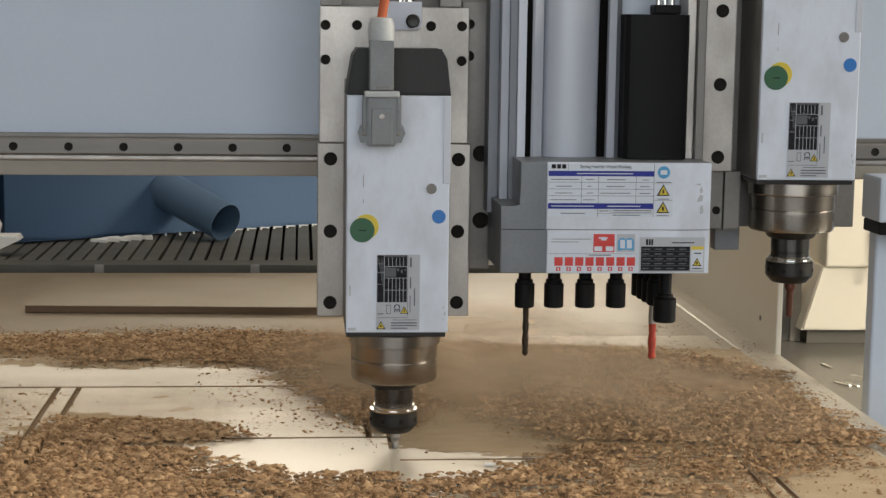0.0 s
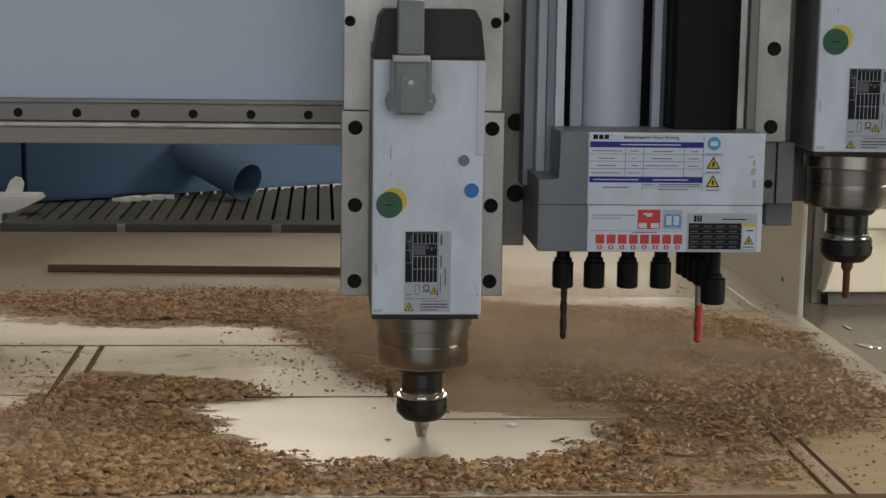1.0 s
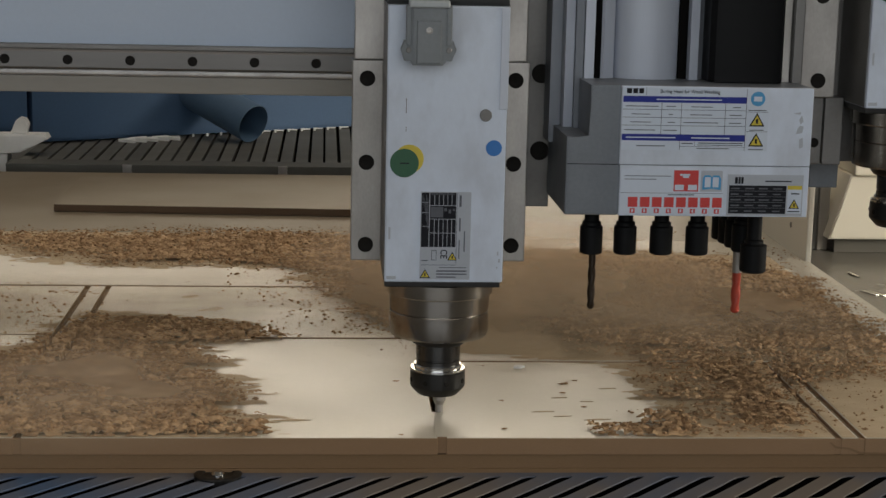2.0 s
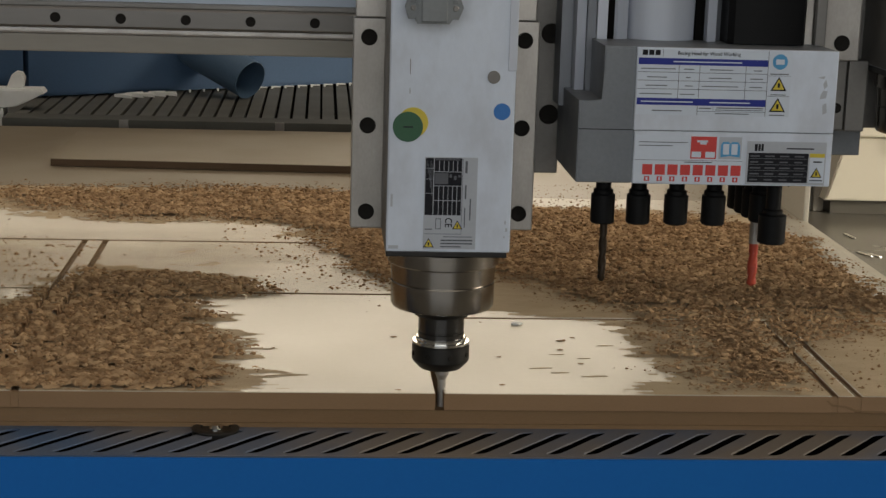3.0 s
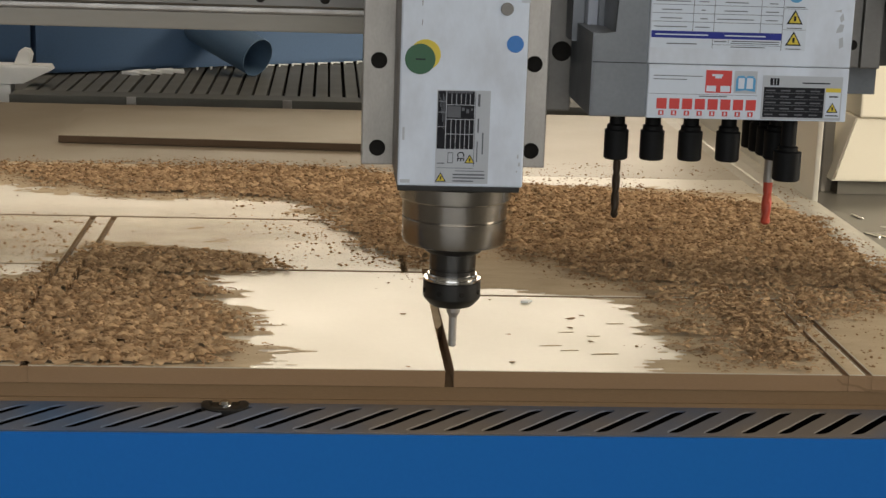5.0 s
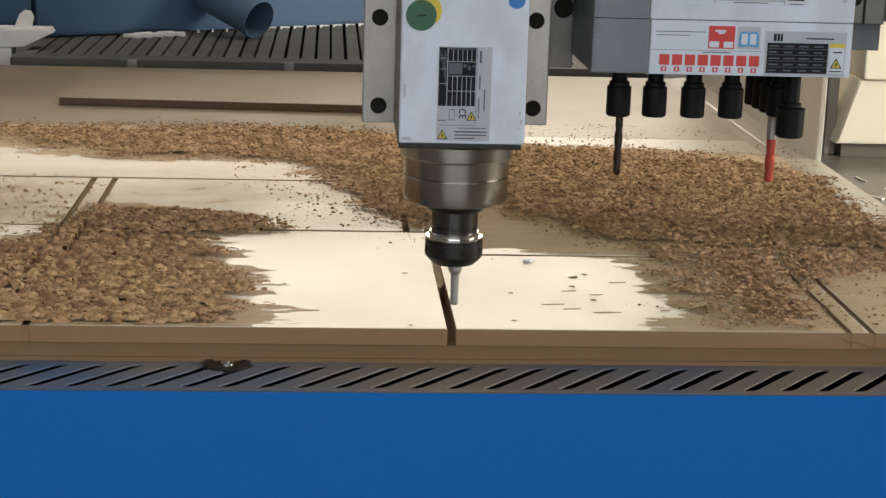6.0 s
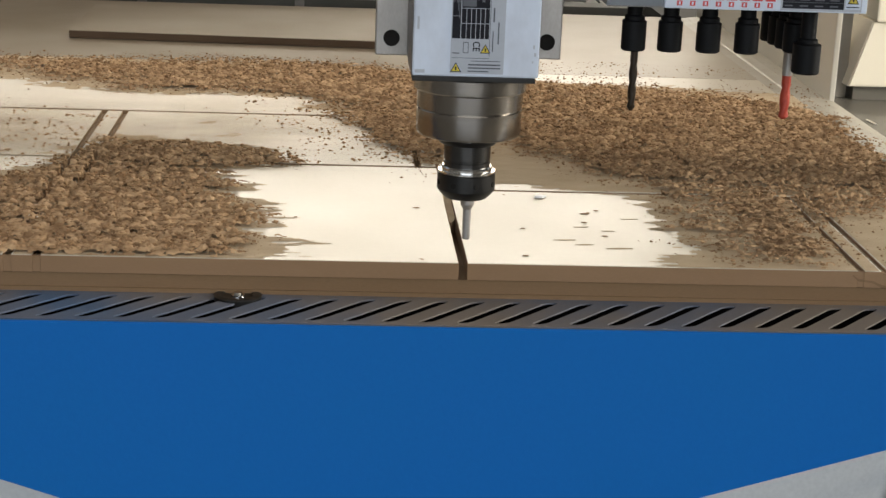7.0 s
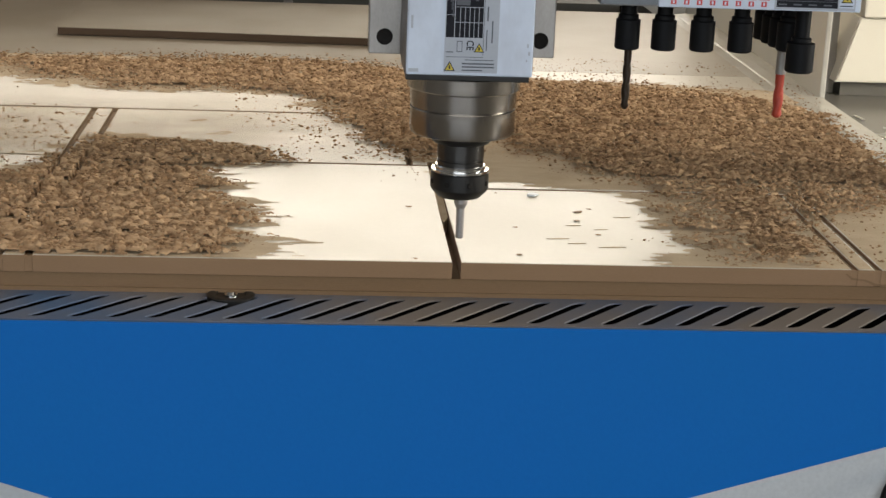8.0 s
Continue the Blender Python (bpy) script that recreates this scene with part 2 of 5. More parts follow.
def prism(outline, lo, hi, axis="y", bevel=0.0, bm=None):
    """An outline of (u, v) pushed from lo to hi along an axis; u, v are the two other axes in order."""
    bm = bm or bmesh.new()

    def at(u, v, w):
        return {"x": (w, u, v), "y": (u, w, v), "z": (u, v, w)}[axis]
    a = [bm.verts.new(at(u, v, lo)) for u, v in outline]
    b = [bm.verts.new(at(u, v, hi)) for u, v in outline]
    n = len(outline)
    fs = [bm.faces.new(a), bm.faces.new(b[::-1])]
    fs += [bm.faces.new((a[i], b[i], b[(i + 1) % n], a[(i + 1) % n])) for i in range(n)]
    if bevel:
        bmesh.ops.bevel(bm, geom=list({e for f in fs[:2] for e in f.edges}), offset=bevel, segments=2, affect="EDGES")
    return bm


def lathe(profile, x=0.0, y=0.0, seg=48, axis="z", bm=None):
    """Rings of (radius, height) turned round an axis through (x, y)."""
    bm = bm or bmesh.new()
    rings = []
    for r, h in profile:
        ring = []
        for i in range(seg):
            a = 2 * math.pi * i / seg
            c, s = r * math.cos(a), r * math.sin(a)
            ring.append(bm.verts.new({"z": (x + c, y + s, h), "y": (x + c, h, y + s), "x": (h, x + c, y + s)}[axis]))
        rings.append(ring)
    for a, b in zip(rings, rings[1:]):
        for i in range(seg):
            bm.faces.new((a[i], a[(i + 1) % seg], b[(i + 1) % seg], b[i]))
    bm.faces.new(rings[0][::-1])
    bm.faces.new(rings[-1])
    return bm


def disc(x, z, r, y, thick, seg=32):
    return lathe([(r, y), (r, y - thick * 0.7), (r - thick * 0.4, y - thick)], x, z, seg, "y")


def bolt(parent, x, z, r, y, name="socket_bolt"):
    """A socket head bolt seen from the front; the counterbore's shade is put into its dark colour."""
    bm = lathe([(r, y + 0.002), (r, y - 0.0005), (r * 0.94, y - 0.0008), (r * 0.80, y - 0.0004), (r * 0.50, y - 0.0004), (r * 0.44, y - 0.0002)], x, z, 20, "y")
    return smooth(part(name, bm, M_BOLT, parent))


def empty(name, label, category, group="", kind=""):
    return tagged(new(name), label, category, group, kind)


def tube(points, r, material, name, parent, seg=10):
    cu = bpy.data.curves.new(name, "CURVE")
    cu.dimensions, cu.bevel_depth, cu.bevel_resolution, cu.use_fill_caps = "3D", r, 3, True
    sp = cu.splines.new("BEZIER")
    sp.bezier_points.add(len(points) - 1)
    for bp, p in zip(sp.bezier_points, points):
        bp.co, bp.handle_left_type, bp.handle_right_type = p, "AUTO", "AUTO"
    cu.resolution_u = seg
    cu.materials.append(material)
    ob = new(name, cu)
    ob.parent = parent
    return ob


def lettering(text, size, x, y, z, material, parent, name="lettering", width=1.0):
    cu = bpy.data.curves.new(name, "FONT")
    cu.body, cu.size, cu.align_x, cu.align_y, cu.extrude, cu.offset = text, size, "LEFT", "CENTER", 0.0001, 0.012 * size
    cu.materials.append(material)
    ob = new(name, cu)
    ob.parent = parent
    ob.matrix_basis = Matrix.Translation((x, y, z)) @ Euler((radians(90), 0, 0)).to_matrix().to_4x4() @ Matrix.Diagonal((width, 1, 1, 1))
    return ob


def bars(rows, y, material, name, parent, label=""):
    """Printed bars (x0, x1, z0, z1) as thin raised print in one mesh."""
    bm = bmesh.new()
    for x0, x1, z0, z1 in rows:
        box(x0, x1, y - 0.00012, y + 0.0003, z0, z1, bm=bm)
    return part(name, bm, material, parent, label)


def triangle(x, z, s, y, parent, name="warning_sign"):
    """A yellow warning triangle with a dark border and a dark mark."""
    h = s * 0.87
    base = part(name, prism([(x - s / 2, z - h / 2), (x + s / 2, z - h / 2), (x, z + h / 2)], y - 0.0002, y + 0.0003), M_INK, parent, "yellow warning triangle")
    q = s * 0.36
    part("sign_field", prism([(x - q, z - h * 0.40), (x + q, z - h * 0.40), (x, z + h * 0.33)], y - 0.0004, y), M_YELLOW, base)
    part("sign_mark", box(x - s * 0.07, x + s * 0.07, y - 0.0006, y, z - h * 0.28, z + h * 0.06), M_INK, base)
    return base


# ---------------------------------------------------------------- hall
# Walls and ceiling are unseen, added to enclose the lamps; their tone sets the fill.
H0, H1, HY0, HY1, HZ, FZ = -5.0, 6.0, -6.0, 7.0, 4.1, -0.85
tagged(part("floor", box(H0 - 0.2, H1 + 0.2, HY0 - 0.2, HY1 + 0.2, FZ - 0.2, FZ), M_FLOOR), "glossy grey painted workshop floor", "floor", kind="structure")


def wall_with_opening(name, axis, at, lo, hi, o0, o1, z0, z1):
    bm = bmesh.new()
    th = 0.2
    for a, b, c, d in ((lo, o0, FZ, HZ), (o1, hi, FZ, HZ), (o0, o1, FZ, z0), (o0, o1, z1, HZ)):
        if d - c > 0.01:
            if axis == "y":
                box(a, b, at, at + th, c, d, bm=bm)
            else:
                box(at, at + th, a, b, c, d, bm=bm)
    return tagged(part(name, bm, M_WALL), "unseen made-up workshop wall with an opening for a lamp", "wall", kind="structure")


wall_with_opening("wall_south", "y", HY0 - 0.2, H0, H1, -3.4, 2.2, -0.2, 3.4)
wall_with_opening("wall_north", "y", HY1, H0, H1, -2.4, 3.0, 1.3, 3.2)
wall_with_opening("wall_east", "x", H1, HY0 - 0.2, HY1 + 0.2, -1.7, 1.1, 0.5, 2.3)
tagged(part("wall_west", box(H0 - 0.2, H0, HY0 - 0.2, HY1 + 0.2, FZ, HZ), M_WALL), "unseen made-up plain workshop wall", "wall", kind="structure")
bm = bmesh.new()
for x0, x1, y0, y1 in ((H0 - .2, -1.6, HY0 - .2, HY1 + .2), (2.4, H1 + .2, HY0 - .2, HY1 + .2), (-1.6, 2.4, HY0 - .2, -1.1), (-1.6, 2.4, 2.5, HY1 + .2)):
    box(x0, x1, y0, y1, HZ, HZ + 0.15, bm=bm)
tagged(part("ceiling", bm, M_WALL), "unseen made-up workshop ceiling with an opening for a lamp", "ceiling", kind="structure")

# ---------------------------------------------------------------- router table
TOP, BOT = 0.0, -0.0145
table = empty("router_table", "blue steel router table with a slotted front rail", "machine table")
part("apron", prism([(-0.76, -0.031), (0.68, -0.031), (0.02, -0.2245), (-0.19, -0.2225)], -0.0745, -0.0715, "y", 0.0008), M_APRON, table, "flat blue painted front apron")
part("base_panel", box(-1.4, 1.2, -0.069, -0.062, FZ, -0.060, 0.002), M_BASE, table, "light grey painted base panel")
part("bed_frame", box(-1.4, 0.50, -0.048, 1.50, -0.30, -0.060, 0.003), M_VOID, table, "steel frame under the table, its shade put into a near-black colour")
tube([(0.372, -0.068, -0.215), (0.352, -0.080, -0.185), (0.352, -0.080, -0.165), (0.372, -0.068, -0.145)], 0.0035, M_BLACK, "cable_loop", table)


def slotted_rail():
    """A flat rail pierced by slanted slots with rounded ends."""
    bm = bmesh.new()
    z0, z1, pitch, w = -0.0315, -0.030, 0.0298, 0.0118
    ya, yb, lean = -0.0640, -0.0085, 0.0490
    box(-0.76, 0.68, -0.0712, ya, z0, z1, bm=bm)
    box(-0.76, 0.68, yb, 0.06, z0, z1, bm=bm)
    k = -0.8153
    while k < 0.66:
        a, b = k + w, k + pitch
        r, q = w * 0.30, 0.0036
        lo_, hi_ = q / (yb - ya) * lean, lean - q / (yb - ya) * lean
        pts = [(a - r, ya), (b + r, ya), (b + r * 0.3 + lo_ * 0.3, ya + q * 0.35), (b + lo_, ya + q), (b + hi_, yb - q), (b + lean + r * 0.3 - lo_ * 0.3, yb - q * 0.35), (b + lean + r, yb),
               (a + lean - r, yb), (a + lean - r * 0.3 - lo_ * 0.3, yb - q * 0.35), (a + hi_, yb - q), (a + lo_, ya + q), (a - r * 0.3 + lo_ * 0.3, ya + q * 0.35)]
        prism(pts, z0, z1, "z", bm=bm)
        k += pitch
    return bm


part("slotted_rail", slotted_rail(), M_SLOT, table, "dusty blue steel rail with slanted slots")
# Black pieces added so the slots read as shaded; the back also hides sunk strips.
part("slot_shade_tray", box(-0.76, 0.68, -0.0695, 0.05, -0.059, -0.053), M_VOID, table)
part("slot_shade_back", box(-0.76, 0.68, 0.0006, 0.0021, -0.0525, -0.0318), M_VOID, table)
pin = part("locating_pin", lathe([(0.0055, -0.045), (0.0055, -0.0285), (0.0035, -0.0262)], -0.1835, -0.006, 20), M_CHROME, table, "steel locating pin")
smooth(part("pin_ring", lathe([(0.0195, -0.033), (0.0195, -0.0288), (0.017, -0.0278), (0.0125, -0.0282), (0.012, -0.0294)], -0.1835, -0.006, 36), M_OXIDE, pin))
part("edge_trim", prism([(0.4645, -0.0010), (0.482, -0.0010), (0.485, 0.0000), (0.500, 0.0012), (0.516, 0.0006), (0.530, -0.002), (0.536, -0.008), (0.536, -0.06), (0.465, -0.06)], -0.02, 1.49, "y"), M_EDGE, table, "pale bevelled edge trim")
part("side_guard", box(0.524, 0.532, 0.770, 1.60, -0.03, 0.50, 0.002), M_PANEL, table, "ivory sheet metal side guard")
part("guard_screw", lathe([(0.004, 0.5245), (0.004, 0.5235), (0.002, 0.5228)], 0.845, 0.034, 14, "x"), M_STEEL_DARK, table)
part("spoilboard", box(-1.2, 0.464, 0.0012, 1.49, -0.0265, BOT - 0.0003, 0.0005), M_SPOIL, table, "brown fibreboard spoilboard")
bm = box(-1.2, 0.464, 0.0, 0.004, -0.0300, -0.0265, bm=None)
part("bed_lip", bm, M_SPOIL, table)

# panels cut from one cream sheet, with open kerfs between them
K = 0.0033
PANELS = [  # x0 x1 y0 y1
    (-0.3425, -0.0040, 0.0, 0.3370), (-0.3660, -0.3487, 0.0, 0.5840), (-1.20, -0.3722, 0.0, 0.3480), (-1.20, -0.3722, 0.3515, 0.5840),
    (-0.3425, -0.0255, 0.3430, 0.5840), (0.0032, 0.3300, 0.0, 0.2460), (0.3352, 0.3500, 0.0, 0.2460),
    (0.3552, 0.4640, 0.0, 0.2460), (0.0032, 0.4640, 0.2515, 0.5840), (-0.0195, -0.0040, 0.3430, 0.5840), (-1.20, 0.4640, 0.5900, 0.9000)]
for x0, x1, y0, y1 in PANELS:
    p = empty("sheet_panel", "cream melamine faced fibreboard panel between milled kerfs", "panel", "panels cut from one sheet")
    part("core", box(x0, x1, y0, y1, BOT, TOP - 0.0006, 0.0003, 1), M_MDF, p, "brown fibreboard core")
    part("face", box(x0 + 0.0004, x1 - 0.0004, y0 + 0.0004, y1 - 0.0004, TOP - 0.0006, TOP, 0.0002, 1), M_BOARD, p, "cream melamine face")
ends = empty("kerf_fill", "packed sawdust lying in the milled kerfs", "sawdust")
for x0, x1, y1, z in ((-0.3722, -0.3660, 0.583, -0.0034), (-0.3487, -0.3425, 0.583, -0.0036), (0.3300, 0.3352, 0.2455, -0.0030), (0.3500, 0.3552, 0.2455, -0.0026)):
    part("plug", box(x0 + 0.0001, x1 - 0.0001, 0.0042, y1, BOT + 0.0002, z), M_FILL, ends)
    part("end_plug", box(x0 + 0.0001, x1 - 0.0001, 0.0004, 0.0040, BOT + 0.0002, -0.0012), M_MDF, ends)
part("kerf_dust", prism([(-0.0039, 0.140), (-0.0018, 0.132), (0.0022, 0.146), (0.0031, 0.155), (0.0031, 0.330), (-0.0039, 0.330)], BOT + 0.0002, -0.0022, "z"), M_FILM, ends, "pale dust packed in the fresh kerf")
p = empty("uncut_sheet", "cream melamine sheet lying at the back of the table", "panel")
SHEET = [(-0.487, 1.088), (0.06, 1.062), (0.06, 1.36), (-0.487, 1.36)]
part("core", prism(SHEET, 0.0012, 0.0106, "z"), M_EDGE_SHADE, p, "brown fibreboard edge with its shadow put into the colour")
part("face", prism(SHEET, 0.0108, 0.0116, "z"), M_BOARD_DIM, p, "dusty cream melamine face, darkened in colour for the missing sheen")
p = empty("backing_sheet", "cream sheet under the uncut sheet", "panel")
part("core", box(-1.20, 0.464, 0.9004, 1.485, BOT, -0.0006, 0.0003, 1), M_MDF, p)
part("face", box(-1.20, 0.075, 0.9008, 1.485, -0.0006, 0.0, 0.0002, 1), M_BOARD_DIM, p, "dusty cream face, darkened in colour for the missing sheen")
part("right_face", box(0.0751, 0.464, 0.9008, 1.485, -0.0006, 0.0, 0.0002, 1), M_BOARD_M, p)

crack = [(0.326, -0.0035), (0.331, -0.0072), (0.343, -0.0086), (0.352, -0.0122), (0.376, -0.0128), (0.376, -0.0142), (0.351, -0.0140), (0.342, -0.0100), (0.330, -0.0088), (0.3252, -0.0042)]
part("edge_crack", prism(crack, -0.0003, 0.0008, "y"), M_SPOIL, table, "dark ragged crack in the front edge")

# ---------------------------------------------------------------- behind and beside the table
grate = empty("slatted_platform", "grey steel slatted platform behind the table", "grating")
GY0, GY1, GZ = 1.570, 2.75, 0.003
part("front_angle", box(-0.643, 0.40, GY0 - 0.012, GY0 + 0.046, -0.012, GZ + 0.0005, 0.001), M_GRATE, grate, "folded grey steel front angle")
slat = box(-0.0108, 0.0108, GY0 + 0.047, GY1, GZ - 0.010, GZ, 0.001)
me = bpy.data.meshes.new("slat")
slat.to_mesh(me)
slat.free()
me.materials.append(M_GRATE)
for k in range(40):
    ob = new("slat", me)
    ob.parent = grate
    ob.matrix_basis = pose(-0.6214 + 0.02676 * k + random.uniform(-.0006, .0006), 0, random.uniform(-.0006, .0004))
# Black plate added right below the slats to paint the shade in their gaps.
part("slat_gap_shade", box(-0.632, 0.46, GY0 + 0.001, GY1, GZ - 0.030, GZ - 0.014), M_VOID, grate, "black plate added so the gaps between the slats read as shade")
for x in (-0.437, -0.171, 0.11):
    part("bracket", box(x - 0.008, x + 0.008, GY0 - 0.016, GY0 - 0.0122, -0.014, GZ + 0.001, 0.001), M_STEEL, grate)
# Black box that carries the painted shade below the platform.
part("under_slat_shade", box(-0.63, 0.40, GY0 + 0.01, GY1, FZ, -0.03), M_VOID, grate)

cab = empty("blue_cabinet", "large dull blue cabinet standing behind the slatted platform", "cabinet")
th = math.atan2(0.303, 0.547)
cdir, cn = Vector((math.cos(th), math.sin(th))), Vector((-math.sin(th), math.cos(th)))
c0 = Vector((-0.622, 1.822))
pts = [c0 - cdir * 0.02, c0 + cdir * 1.6, c0 + cdir * 1.6 + cn * 0.6, c0 - cdir * 0.02 + cn * 0.6]
part("body", prism([tuple(v) for v in pts], GZ + 0.0035, 0.34, "z", 0.006), M_BLUE_BACK, cab)
pts = [c0 - cdir * 0.55, c0 - cdir * 0.03, c0 - cdir * 0.03 + cn * 0.5, c0 - cdir * 0.55 + cn * 0.5]
part("side_body", prism([tuple(v) for v in pts], 0.028, 0.34, "z", 0.006), M_BLUE_BACK, cab)
for k in range(20):
    q = c0 + cdir * (0.30 + 0.030 * k) - cn * 0.008
    clip = part("end_clip", box(q.x - 0.0022, q.x + 0.0022, q.y - 0.002, q.y + 0.002, GZ + 0.0004, GZ + 0.0060, 0.0006), M_WHITE_PL, grate)
    if k > 4:
        part("clip_arm", box(q.x - 0.001, q.x + 0.0165, q.y + 0.0022, q.y + 0.0052, GZ + 0.0030, GZ + 0.0056, 0.0005), M_WHITE_PL, clip)
duct = empty("extraction_duct", "blue-grey plastic duct elbow with an open dark mouth", "duct")
ax = Vector((0.70, -0.64, -0.30)).normalized()
bm = bmesh.new()
prof = [(0.0375, -0.22), (0.0375, 0.0), (0.0365, 0.0005), (0.0362, -0.21)]
lathe(prof, 0, 0, 40, "z", bm=bm)
bm.transform(Matrix.Translation((-0.235, 1.870, 0.0405)) @ ax.to_track_quat("Z", "Y").to_matrix().to_4x4())
smooth(part("elbow", bm, M_DUCT, duct))

wp = empty("white_fitting", "bright white plastic fitting beside the slatted platform", "fitting")
smooth(part("lug", prism([(-0.655, 0.040), (-0.626, 0.040), (-0.622, 0.058), (-0.627, 0.068), (-0.637, 0.070), (-0.645, 0.064)], 1.668, 1.69, "y", 0.003), M_WHITE_PL, wp))
part("plate", prism([(-0.80, 0.041), (-0.592, 0.041), (-0.587, 0.033), (-0.600, 0.027), (-0.637, 0.0085), (-0.656, 0.0075), (-0.80, 0.0075)], 1.655, 1.70, "y", 0.003), M_WHITE_PL, wp)
part("foot", box(-0.80, -0.658, 1.656, 1.70, FZ, 0.0070, 0.003), M_WHITE_PL, wp)
rag = empty("white_scrap", "crumpled white plastic scrap on the slats", "scrap")
bm = bmesh.new()
for k in range(5):
    a = -0.49 + 0.02 * k
    prism([(a, 1.866 + 0.012 * k), (a + 0.035, 1.846 + 0.012 * k), (a + 0.03, 1.890 + 0.010 * k)], GZ + 0.0005, GZ + 0.006 + 0.002 * (k % 2), "z", bm=bm)
part("film", bm, M_WHITE_PL, rag)

hop = empty("cream_hopper", "cream painted hopper with a flared skirt beside the machine", "hopper")
part("skirt", prism([(1.250, -0.379), (1.300, -0.206), (2.6, -0.206), (2.7, -0.379)], 3.0, 3.9, "y", 0.004), M_CREAM, hop, "sloping cream skirt")
part("upper_box", box(1.305, 2.6, 2.985, 3.9, -0.205, 0.9, 0.006), M_CREAM, hop)
part("side_column", box(0.90, 1.235, 3.06, 3.12, -0.4195, 0.9, 0.003), M_COLUMN, hop, "grey painted column beside the skirt")
part("edge_strip", box(1.2352, 1.264, 3.055, 3.12, -0.4195, 0.9, 0.003), M_LEDGE, hop, "pale edge strip")
part("plinth", box(1.275, 2.6, 3.03, 3.8, -0.4195, -0.3795), M_FLOOR, hop)
tube([(1.425, 2.98, -0.11), (1.44, 2.97, -0.13), (1.445, 2.97, -0.18), (1.44, 2.97, -0.24)], 0.004, M_STEEL_DARK, "sensor_wire", hop)
side = empty("side_deck", "glossy grey painted steel deck beside the table", "deck")
part("deck", box(0.55, 3.0, 0.3, 3.6, -0.45, -0.42, 0.004), M_FLOOR, side)
# Near-black block in place of the shade below the deck.
part("under_deck_shade", box(0.6, 2.9, 0.4, 3.5, FZ, -0.451), M_VOID, side)

# Polished strips added where light glints off the deck; no such pieces lie there.
for k, (x, y, l, a) in enumerate(((1.232, 2.72, 0.055, -82), (1.202, 2.505, 0.055, -66), (1.222, 2.495, 0.045, -66))):
    st = tagged(part("deck_glint", box(-l / 2, l / 2, -0.004, 0.004, 0.0, 0.003, 0.0008), M_CHROME), "short polished strip added in place of a light glint on the grey deck", "offcut", "metal strips")
    st.matrix_basis = pose(x, y, -0.4199, 0, 0, a)

# ---------------------------------------------------------------- gantry beam
gantry = empty("gantry", "grey-white gantry beam with a steel guide rail", "gantry")
part("beam", box(-1.5, 1.3, 0.278, 0.46, 0.250, 0.80, 0.004), M_BEAM, gantry, "grey-white enamelled steel beam")
part("ledge", box(-1.5, 1.3, 0.2685, 0.2778, 0.2475, 0.2640, 0.0015), M_LEDGE, gantry, "pale ledge below the rail")
smooth(part("guide_rail", prism([(0.2775, 0.2705), (0.264, 0.2705), (0.262, 0.2725), (0.262, 0.2875), (0.264, 0.2895), (0.2775, 0.2895)], -1.5, 1.3, "x"), M_RAIL, gantry, "ground steel guide rail"))
part("rail_ledge", box(-1.5, 1.3, 0.266, 0.2777, 0.2895, 0.2945, 0.001), M_STEEL_DARK, gantry)
part("rail_foot", box(-1.5, 1.3, 0.266, 0.2777, 0.2642, 0.2702, 0.0020), M_STEEL, gantry)
for k in range(-14, 20):
    bolt(gantry, -0.108 + 0.06 * k + (0.0145 if k > 6 else 0.0), 0.2798, 0.0048, 0.262)
part("bearing_block", box(0.553, 0.66, 0.20, 0.2615, 0.205, 0.2555, 0.003), M_BEAM, gantry)
part("block_seal", box(0.556, 0.66, 0.205, 0.2615, 0.190, 0.2045, 0.002), M_BLACK, gantry)
part("leg", box(0.572, 0.72, 0.262, 0.285, -0.12, 0.2495, 0.003), M_BEAM, gantry, "grey-white gantry leg")

# ---------------------------------------------------------------- cutting spindle
FY, PY, NY = -0.0317, 0.054, 0.013


